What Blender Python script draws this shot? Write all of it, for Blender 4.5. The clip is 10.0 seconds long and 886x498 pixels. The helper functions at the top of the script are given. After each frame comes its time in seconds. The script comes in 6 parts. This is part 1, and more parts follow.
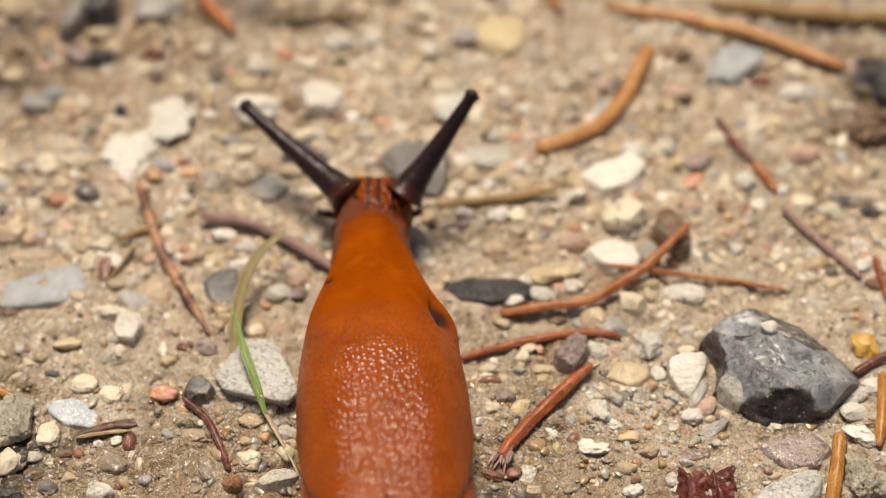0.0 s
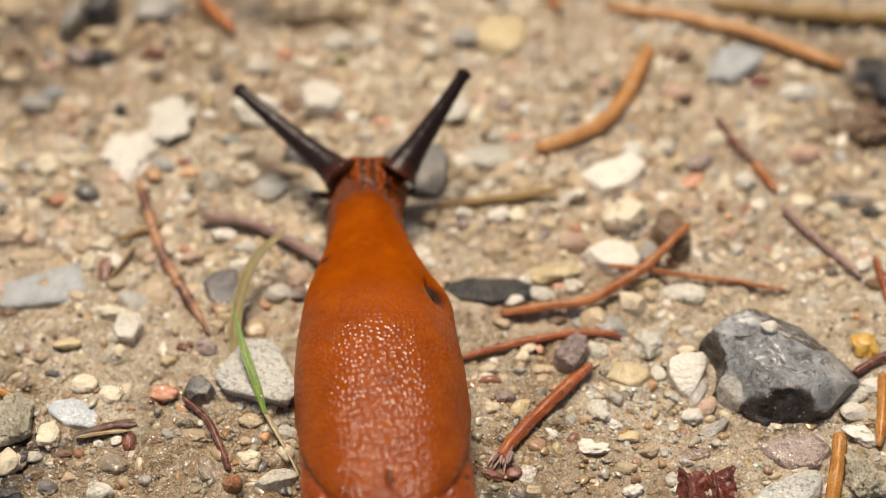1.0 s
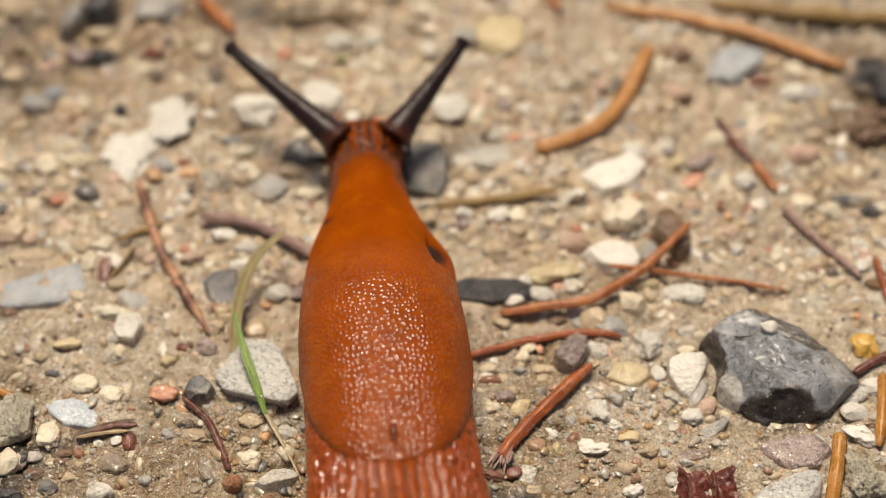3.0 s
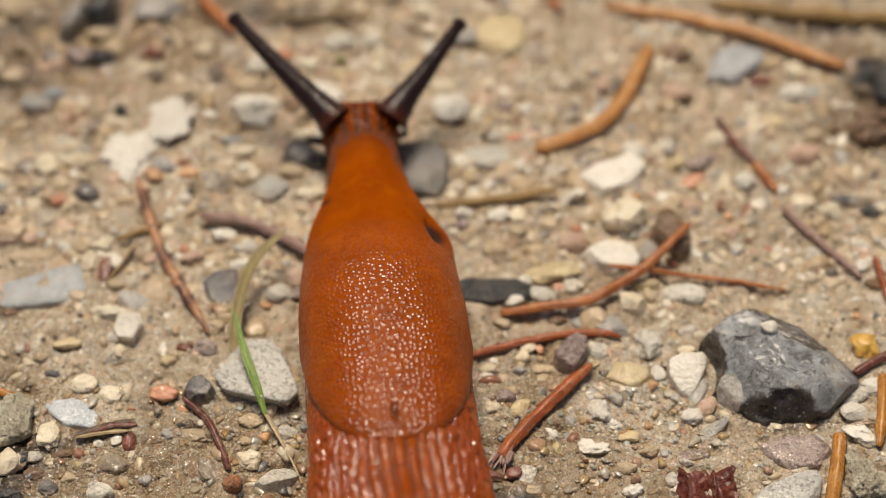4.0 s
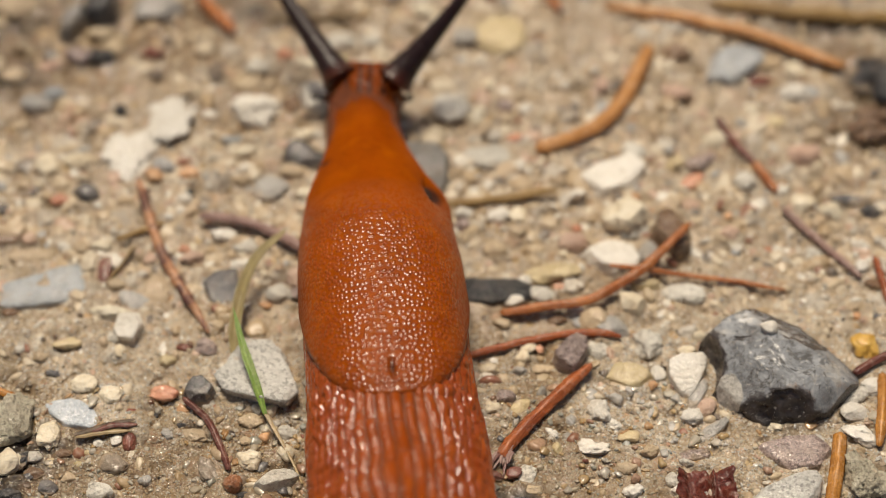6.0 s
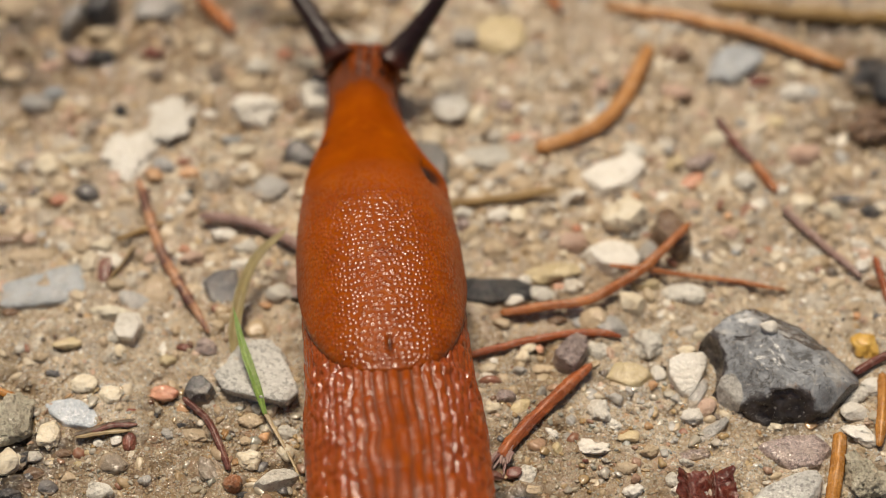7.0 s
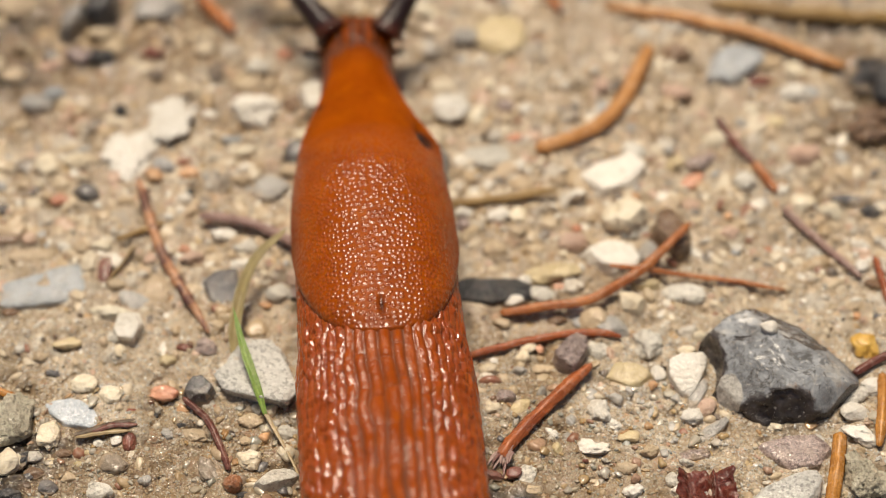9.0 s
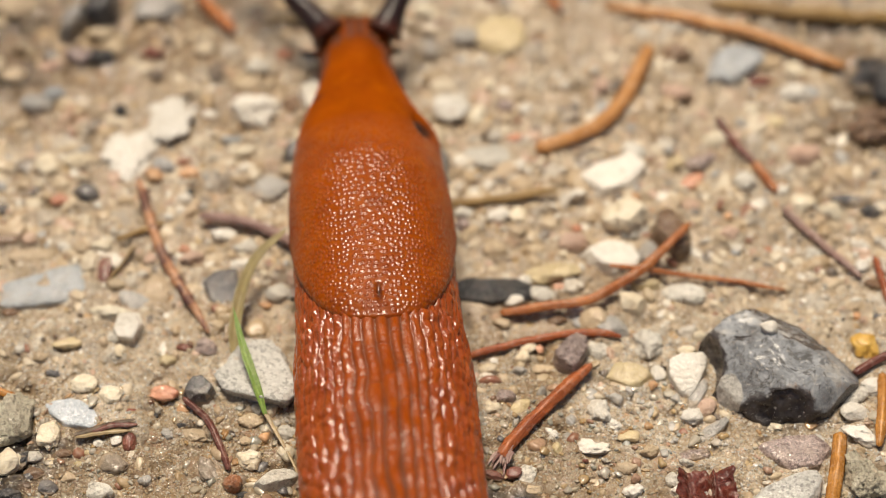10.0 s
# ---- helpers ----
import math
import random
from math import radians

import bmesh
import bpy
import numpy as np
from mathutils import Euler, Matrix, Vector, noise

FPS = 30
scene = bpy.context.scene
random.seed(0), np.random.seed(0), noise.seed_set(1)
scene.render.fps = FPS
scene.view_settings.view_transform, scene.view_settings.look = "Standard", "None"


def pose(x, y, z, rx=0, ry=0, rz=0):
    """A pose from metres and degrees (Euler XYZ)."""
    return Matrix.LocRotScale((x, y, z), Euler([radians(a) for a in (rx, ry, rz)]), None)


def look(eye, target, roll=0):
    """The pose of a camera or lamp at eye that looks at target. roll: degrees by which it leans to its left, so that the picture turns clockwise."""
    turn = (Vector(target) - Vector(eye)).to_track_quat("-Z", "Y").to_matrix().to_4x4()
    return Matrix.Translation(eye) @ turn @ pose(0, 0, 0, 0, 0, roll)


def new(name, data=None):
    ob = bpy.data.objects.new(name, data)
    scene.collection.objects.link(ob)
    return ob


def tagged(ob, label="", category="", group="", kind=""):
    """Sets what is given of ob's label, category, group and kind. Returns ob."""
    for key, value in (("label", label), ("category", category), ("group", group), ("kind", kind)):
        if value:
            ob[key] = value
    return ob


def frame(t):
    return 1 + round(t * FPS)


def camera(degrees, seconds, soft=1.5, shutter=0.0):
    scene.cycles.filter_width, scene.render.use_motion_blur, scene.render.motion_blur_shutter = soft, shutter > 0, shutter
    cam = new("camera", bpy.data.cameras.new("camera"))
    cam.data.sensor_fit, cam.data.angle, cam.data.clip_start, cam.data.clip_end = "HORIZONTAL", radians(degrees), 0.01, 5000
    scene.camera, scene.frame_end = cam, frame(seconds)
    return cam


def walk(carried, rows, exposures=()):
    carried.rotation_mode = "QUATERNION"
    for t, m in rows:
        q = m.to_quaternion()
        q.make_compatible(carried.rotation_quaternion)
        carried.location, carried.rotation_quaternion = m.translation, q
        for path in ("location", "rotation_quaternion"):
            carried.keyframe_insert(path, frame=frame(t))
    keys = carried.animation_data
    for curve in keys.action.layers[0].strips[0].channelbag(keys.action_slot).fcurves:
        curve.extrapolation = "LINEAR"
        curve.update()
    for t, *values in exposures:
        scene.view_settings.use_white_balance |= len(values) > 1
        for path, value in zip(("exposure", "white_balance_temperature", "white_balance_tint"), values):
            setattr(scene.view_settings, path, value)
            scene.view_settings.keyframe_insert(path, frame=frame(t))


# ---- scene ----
# ---------------------------------------------------------------- camera
# A still macro camera, a hand's width above a gravel path.
cam = camera(18.0, 10.0, soft=0.65)
EYE = (0.0, -0.16982, 0.20238)
walk(cam, [(0.0, look(EYE, (0, 0, 0))), (10.0, look(EYE, (0, 0, 0)))], exposures=[
    (0.0, 0.09), (2.7, 0.07), (3.8, -0.13), (5.7, -0.12), (7.0, -0.12), (7.6, -0.09), (8.1, -0.05), (8.5, 0.07), (9.2, 0.09), (10.0, 0.11)])
cam.data.dof.use_dof = True
cam.data.dof.focus_distance = 0.2475
cam.data.dof.aperture_fstop = 13.5

# ---------------------------------------------------------------- light: bright overcast sky
SUN_EL, SUN_AZ = radians(70), radians(-16)
world = bpy.data.worlds.new("sky")
scene.world = world
world.use_nodes = True
wn = world.node_tree.nodes
sky = wn.new("ShaderNodeTexSky")
sky.sky_type = "NISHITA"
sky.sun_disc = False
sky.sun_elevation, sky.sun_rotation = SUN_EL, SUN_AZ
sky.dust_density, sky.ozone_density = 6.0, 0.4
world.node_tree.links.new(sky.outputs[0], wn["Background"].inputs[0])
wn["Background"].inputs[1].default_value = 0.037
sun = new("sun", bpy.data.lights.new("sun", "SUN"))
sun.data.energy, sun.data.angle, sun.data.color = 3.35, radians(21), (1.0, 0.865, 0.68)
SUN_DIR = Vector((math.sin(SUN_AZ) * math.cos(SUN_EL), math.cos(SUN_AZ) * math.cos(SUN_EL), math.sin(SUN_EL)))
sun.matrix_world = look(SUN_DIR, (0, 0, 0))

# ---------------------------------------------------------------- small tools (all sizes in millimetres)
MM = 0.001


def hash01(i, j, k, seed):
    """A repeatable random number in 0..1 for each lattice point."""
    h = (i.astype(np.int64) * 374761393 + j.astype(np.int64) * 668265263 + k.astype(np.int64) * 2147483647 + seed * 1274126177) & 0xFFFFFFFF
    h = ((h ^ (h >> 13)) * 1274126177) & 0xFFFFFFFF
    h = ((h ^ (h >> 16)) * 2246822519) & 0xFFFFFFFF
    return ((h ^ (h >> 15)) & 0xFFFFFF) / float(0xFFFFFF)


def vnoise(x, y, z, seed=0):
    """Smooth value noise in -1..1."""
    x, y, z = np.broadcast_arrays(np.asarray(x, float), np.asarray(y, float), np.asarray(z, float))
    i, j, k = np.floor(x), np.floor(y), np.floor(z)
    u, v, w = x - i, y - j, z - k
    u, v, w = u * u * (3 - 2 * u), v * v * (3 - 2 * v), w * w * (3 - 2 * w)
    out = 0
    for a in (0, 1):
        for b in (0, 1):
            for c in (0, 1):
                out = out + hash01(i + a, j + b, k + c, seed) * (u if a else 1 - u) * (v if b else 1 - v) * (w if c else 1 - w)
    return out * 2 - 1


def cells(x, y, seed=0):
    """Distance to the nearest of jittered lattice points, and a random number for it."""
    i, j = np.floor(x), np.floor(y)
    best, who = np.full(x.shape, 9.0), np.zeros(x.shape)
    zero = np.zeros(x.shape)
    for a in (-1, 0, 1):
        for b in (-1, 0, 1):
            px = i + a + 0.5 + 0.75 * (hash01(i + a, j + b, zero, seed) - 0.5)
            py = j + b + 0.5 + 0.75 * (hash01(i + a, j + b, zero, seed + 7) - 0.5)
            d = np.hypot(x - px, y - py)
            nearer = d < best
            best = np.where(nearer, d, best)
            who = np.where(nearer, hash01(i + a, j + b, zero, seed + 13), who)
    return best, who


SPOTS = []


def banked(x, y):
    """Soil banked up round the stones that lie in it, in mm."""
    z = np.zeros(np.shape(x))
    for sx, sy, r in SPOTS:
        d = np.hypot(x - sx, y - sy) / r
        z = np.maximum(z, 0.13 * min(r, 1.8) * np.exp(-(np.maximum(d - 0.95, 0) / 0.45) ** 2))
    return z * (1 + 0.9 * vnoise(x / 1.2, y / 1.2, 0.3, 95))


def ground_z(x, y):
    """Height of the ground, in mm."""
    x, y = np.asarray(x, float), np.asarray(y, float)
    near = np.exp(-np.maximum(np.hypot(x, y) - 60, 0) / 25)
    z = 0.40 * vnoise(x / 17, y / 17, 0.3, 3) + 0.28 * vnoise(x / 6.1, y / 6.1, 0.7, 4)
    z = z + 0.24 * vnoise(x / 2.3, y / 2.3, 0.1, 5) + 0.13 * vnoise(x / 0.95, y / 0.95, 0.4, 6)
    return z * near


def lumps(x, y):
    """Bits of stone buried in the soil: how far they heave it up, in mm, and a random number for each."""
    x, y = np.asarray(x, float), np.asarray(y, float)
    near = np.exp(-np.maximum(np.hypot(x, y) - 60, 0) / 25)
    wx, wy = x + 0.5 * vnoise(x / 1.3, y / 1.3, 0.4, 91), y + 0.5 * vnoise(x / 1.3, y / 1.3, 0.8, 92)
    up, who = np.zeros(x.shape), np.zeros(x.shape)
    for size, amp, seed in ((2.6, 0.62, 61), (1.35, 0.42, 71), (0.72, 0.22, 81)):
        f, r = cells(wx / size, wy / size, seed)
        h = amp * np.clip((r - 0.30) / 0.7, 0, 1) ** 0.7 * np.clip(1 - (f / 0.56) ** 2, 0, 1) ** 0.6
        who = np.where(h > up, r * 7.3 % 1.0, who)
        up = np.maximum(up, h)
    for sx, sy, r in SPOTS:
        if r > 0.7:
            up = up * np.clip((np.hypot(x - sx, y - sy) / r - 0.85) / 0.4, 0.1, 1)
    return up * near, who


def surface(x, y):
    """The height of the finished soil in mm, with what is buried in it."""
    heave, who = lumps(x, y)
    hollow = np.clip(vnoise(x / 1.5, y / 1.5, 0.6, 9) - 0.32, 0, 1) * np.exp(-np.maximum(np.hypot(x, y) - 60, 0) / 25)
    return ground_z(x, y) + banked(x, y) + heave - 0.12 - 1.5 * hollow, heave, who


def mesh_of(name, verts, faces, smooth=True, **values):
    """A mesh from mm coordinates; further arguments become values stored on its points."""
    me = bpy.data.meshes.new(name)
    me.from_pydata((np.asarray(verts, float) * MM).tolist(), [], [list(map(int, q)) for q in faces])
    if smooth:
        me.shade_smooth()
    for key, data in values.items():
        layer = me.attributes.new(key, "FLOAT", "POINT")
        layer.data.foreach_set("value", np.asarray(data, np.float32).ravel())
    return me


def thing(name, me, material, m, label, category, group="", kind=""):
    ob = new(name, me)
    ob.matrix_world = m
    if not me.materials:
        me.materials.append(material)
    return tagged(ob, label, category, group, kind)


def part(name, me, material, parent, label="", m=None):
    ob = new(name, me)
    if not me.materials:
        me.materials.append(material)
    ob.parent = parent
    if m is not None:
        ob.matrix_basis = m
    return tagged(ob, label)


def at_mm(x, y, z, rx=0, ry=0, rz=0):
    return pose(x * MM, y * MM, z * MM, rx, ry, rz)


def grid_faces(rows, cols, wrap=False):
    q = []
    for i in range(rows - 1):
        for j in range(cols if wrap else cols - 1):
            k = (j + 1) % cols
            q.append((i * cols + j, i * cols + k, (i + 1) * cols + k, (i + 1) * cols + j))
    return q


# ---------------------------------------------------------------- materials
class Nodes:
    """Short hand for building a node material."""

    def __init__(self, name):
        self.mat = bpy.data.materials.new(name)
        self.mat.use_nodes = True
        self.n, self.l = self.mat.node_tree.nodes, self.mat.node_tree.links
        self.out = self.n["Principled BSDF"]
        self.coord = self.n.new("ShaderNodeTexCoord").outputs["Object"]

    def put(self, socket, value):
        if isinstance(value, bpy.types.NodeSocket):
            self.l.new(value, socket)
        else:
            socket.default_value = value

    def noise(self, size, detail=3.0, rough=0.55, vec=None, distortion=0.0):
        k = self.n.new("ShaderNodeTexNoise")
        k.inputs["Scale"].default_value = 1 / (size * MM)
        k.inputs["Detail"].default_value, k.inputs["Roughness"].default_value = detail, rough
        k.inputs["Distortion"].default_value = distortion
        self.l.new(vec or self.coord, k.inputs["Vector"])
        return k.outputs["Fac"]

    def voronoi(self, size, vec=None, feature="F1", socket="Distance"):
        k = self.n.new("ShaderNodeTexVoronoi")
        k.feature = feature
        k.inputs["Scale"].default_value = 1 / (size * MM)
        self.l.new(vec or self.coord, k.inputs["Vector"])
        return k.outputs[socket]

    def ramp(self, fac, *stops):
        k = self.n.new("ShaderNodeValToRGB")
        e = k.color_ramp.elements
        while len(e) < len(stops):
            e.new(0.5)
        for el, (p, c) in zip(e, stops):
            el.position = p
            el.color = (*c, 1) if isinstance(c, tuple) else (c, c, c, 1)
        self.l.new(fac, k.inputs[0])
        return k.outputs[0]

    def mix(self, fac, a, b, how="MIX"):
        k = self.n.new("ShaderNodeMix")
        k.data_type, k.blend_type = "RGBA", how
        for s, v in ((k.inputs[0], fac), (k.inputs[6], a), (k.inputs[7], b)):
            self.put(s, (*v, 1) if isinstance(v, tuple) else v)
        return k.outputs[2]

    def math(self, how, a, b=0.0):
        k = self.n.new("ShaderNodeMath")
        k.operation = how
        self.put(k.inputs[0], a), self.put(k.inputs[1], b)
        return k.outputs[0]

    def value(self, name):
        k = self.n.new("ShaderNodeAttribute")
        k.attribute_name = name
        return k.outputs["Fac"]

    def random(self):
        return self.n.new("ShaderNodeObjectInfo").outputs["Random"]

    def island(self):
        return self.n.new("ShaderNodeNewGeometry").outputs["Random Per Island"]

    def shifted(self, by):
        """Object coordinates moved by a random number, so that no two pieces look alike."""
        k = self.n.new("ShaderNodeVectorMath")
        k.operation = "ADD"
        self.l.new(self.coord, k.inputs[0])
        self.l.new(by, k.inputs[1])
        return k.outputs[0]

    def bump(self, height, depth, strength=1.0, after=None):
        k = self.n.new("ShaderNodeBump")
        k.inputs["Strength"].default_value, k.inputs["Distance"].default_value = strength, depth * MM
        self.l.new(height, k.inputs["Height"])
        if after is not None:
            self.l.new(after, k.inputs["Normal"])
        return k.outputs[0]

    def done(self, color, rough, normal=None, **more):
        self.put(self.out.inputs["Base Color"], (*color, 1) if isinstance(color, tuple) else color)
        self.put(self.out.inputs["Roughness"], rough)
        if normal is not None:
            self.l.new(normal, self.out.inputs["Normal"])
        for key, v in more.items():
            self.put(self.out.inputs[key.replace("_", " ")], v)
        return self.mat


SAND = (0.58, 0.455, 0.325)


def stone_material(name, dark, light, rough=0.6, speck=None, relief=0.10, veins=0.0, dust=0.25, grains=0.0):
    k = Nodes(name)
    r = k.random()
    v = k.shifted(r)
    big, fine = k.noise(3.2, 4, 0.6, v), k.noise(0.35, 4, 0.65, v)
    col = k.ramp(big, (0.32, dark), (0.68, light))
    col = k.mix(k.math("MULTIPLY", k.ramp(fine, (0.4, 0.0), (0.75, 1.0)), 0.4), col, tuple(c * 0.66 for c in dark))
    col = k.mix(k.math("MULTIPLY", k.ramp(k.noise(0.11, 3, 0.6, v), (0.5, 0.0), (0.7, 1.0)), 0.4), col, tuple(min(0.9, c * 1.45) for c in light))
    if speck:
        spots = k.math("MULTIPLY", k.ramp(k.voronoi(0.42, v), (0.12, 1.0), (0.26, 0.0)), k.ramp(k.noise(0.7, 3, 0.6, v), (0.48, 0.0), (0.56, 0.8)))
        col = k.mix(spots, col, speck)
    if grains:
        salt = k.n.new("ShaderNodeSeparateColor")
        k.l.new(k.voronoi(0.26, v, socket="Color"), salt.inputs[0])
        col = k.mix(grains, col, k.ramp(salt.outputs[0], (0.0, tuple(c * 0.22 for c in dark)), (0.14, tuple(c * 0.7 for c in dark)), (0.35, light), (1.0, tuple(min(0.95, c * 1.2) for c in light))))
    if veins:
        col = k.mix(k.math("MULTIPLY", k.ramp(k.noise(1.6, 5, 0.7, v, 1.5), (0.48, 0.0), (0.5, 1.0), (0.53, 0.0)), veins), col, tuple(min(1, c * 1.7) for c in light))
    stain = k.ramp(k.noise(1.3, 6, 0.75, v, 0.8), (0.54, 0.0), (0.64, 1.0))
    col = k.mix(k.math("MULTIPLY", stain, 0.16 if min(light) > 0.6 else 0.36), col, tuple(c * f for c, f in zip(dark, (0.72, 0.62, 0.50))))
    film = k.ramp(k.noise(2.1, 5, 0.7, v), (0.48, 0.0), (0.66, 1.0))
    col = k.mix(k.math("MULTIPLY", film, dust), col, SAND)
    tone = k.n.new("ShaderNodeHueSaturation")
    k.l.new(col, tone.inputs["Color"])
    k.l.new(k.math("ADD", k.math("MULTIPLY", r, 0.30), 0.93), tone.inputs["Value"])
    soil = k.value("soil")
    muddy = k.mix(k.ramp(k.noise(0.5, 5, 0.7, v), (0.4, 0.0), (0.65, 1.0)), SAND, (0.40, 0.29, 0.17))
    col = k.mix(k.math("MULTIPLY", soil, 0.55), tone.outputs[0], muddy)
    pits = k.ramp(k.math("ADD", k.voronoi(0.55, v), k.math("MULTIPLY", k.noise(0.4, 4, 0.7, v), 0.5)), (0.30, 0.0), (0.50, 1.0))
    n1 = k.bump(k.noise(0.9, 5, 0.65, v), relief * 2.6, 1.0)
    n1 = k.bump(pits, relief * 0.6, 0.5, n1)
    n2 = k.bump(fine, relief * 2.0, 1.0, n1)
    n2 = k.bump(k.noise(0.10, 3, 0.6, v), relief * 0.5, 0.8, n2)
    film_normal = k.bump(k.noise(0.30, 3, 0.6, v), 0.09, 1.0, k.bump(k.noise(1.1, 3, 0.6, v), 0.22))
    rr = k.math("ADD", k.math("MULTIPLY", film, 0.2), k.math("ADD", k.math("MULTIPLY", fine, 0.25), rough - 0.2))
    wet = k.math("MULTIPLY", k.math("SUBTRACT", 1.0, k.math("MULTIPLY", soil, 0.6)), k.math("ADD", k.math("MULTIPLY", r, 0.4), 0.05 if max(light) < 0.1 else 0.4 if rough > 0.4 else 0.55))
    return k.done(col, rr, n2, Coat_Weight=wet, Coat_Roughness=0.06, Coat_Normal=film_normal)


STONES = dict(
    cream=stone_material("cream_limestone", (0.76, 0.64, 0.44), (0.91, 0.84, 0.67), 0.6, dust=0.08),
    white=stone_material("white_limestone", (0.80, 0.75, 0.65), (0.92, 0.89, 0.82), 0.6, dust=0.06),
    grey=stone_material("grey_stone", (0.27, 0.265, 0.255), (0.50, 0.485, 0.455), 0.45, (0.6, 0.57, 0.5), veins=0.3),
    pale=stone_material("pale_grey_stone", (0.60, 0.565, 0.49), (0.84, 0.80, 0.71), 0.5, (0.3, 0.28, 0.25), 0.13, dust=0.12, grains=0.3),
    bone=stone_material("pale_limestone", (0.50, 0.49, 0.45), (0.80, 0.785, 0.74), 0.5, (0.40, 0.38, 0.33), 0.15, dust=0.03, grains=0.42),
    slate=stone_material("dark_slate_block", (0.13, 0.125, 0.118), (0.27, 0.26, 0.245), 0.5, dust=0.15),
    quartz=stone_material("milky_blue_quartz", (0.46, 0.53, 0.60), (0.72, 0.78, 0.84), 0.14, None, 0.07, 0.5, dust=0.03),
    blue=stone_material("blue_grey_stone", (0.27, 0.295, 0.315), (0.48, 0.51, 0.53), 0.42, dust=0.15),
    dark=stone_material("dark_grey_flint", (0.045, 0.043, 0.044), (0.15, 0.145, 0.145), 0.2, (0.45, 0.45, 0.44), 0.06, 0.4, dust=0.15),
    black=stone_material("black_flint", (0.02, 0.02, 0.022), (0.06, 0.06, 0.065), 0.35, dust=0.1),
    tan=stone_material("tan_sandstone", (0.46, 0.35, 0.22), (0.62, 0.50, 0.34), 0.5, dust=0.4),
    ochre=stone_material("yellow_ochre_stone", (0.54, 0.42, 0.22), (0.72, 0.60, 0.37), 0.35, None, 0.06, dust=0.3),
    orange=stone_material("orange_stone", (0.54, 0.26, 0.11), (0.70, 0.43, 0.23), 0.35, None, 0.06, dust=0.3),
    smoky=stone_material("smoky_quartz", (0.15, 0.11, 0.07), (0.40, 0.34, 0.27), 0.12, None, 0.05, 0.3, dust=0.03),
    amber=stone_material("amber_quartz", (0.58, 0.28, 0.03), (0.82, 0.52, 0.12), 0.2, None, 0.05, dust=0.05),
    red=stone_material("red_stone", (0.50, 0.17, 0.09), (0.72, 0.42, 0.28), 0.22, None, 0.05, dust=0.1),
    pink=stone_material("pink_granite", (0.54, 0.34, 0.25), (0.72, 0.53, 0.42), 0.5, (0.75, 0.7, 0.65)),
    purple=stone_material("purple_grey_stone", (0.30, 0.21, 0.195), (0.56, 0.45, 0.42), 0.36, (0.78, 0.75, 0.72), 0.26, 0.7, grains=0.45),
    brown=stone_material("brown_stone", (0.12, 0.065, 0.035), (0.28, 0.17, 0.095), 0.28, None, 0.08, dust=0.2),
    maroon=stone_material("dark_red_stone", (0.11, 0.03, 0.02), (0.26, 0.09, 0.055), 0.22, None, 0.06, dust=0.12),
    rough=stone_material("rough_conglomerate", (0.50, 0.44, 0.31), (0.88, 0.81, 0.63), 0.5, (0.22, 0.18, 0.13), 0.28, grains=0.3),
)
SAID = dict(
    amber="amber-yellow quartz", smoky="smoky brown quartz",
    quartz="milky blue-white quartz",
    cream="cream limestone", white="off-white limestone", grey="mid-grey stone", pale="pale grey speckled stone", bone="pale grey limestone", slate="dark brownish-grey slate", blue="blue-grey slate",
    dark="dark grey flint", black="black flint", tan="tan sandstone", ochre="yellow ochre quartz", orange="orange stone", red="reddish stone",
    pink="pink granite", purple="purple-grey speckled stone", brown="dark brown stone", maroon="wet dark red stone", rough="rough grainy conglomerate",
)


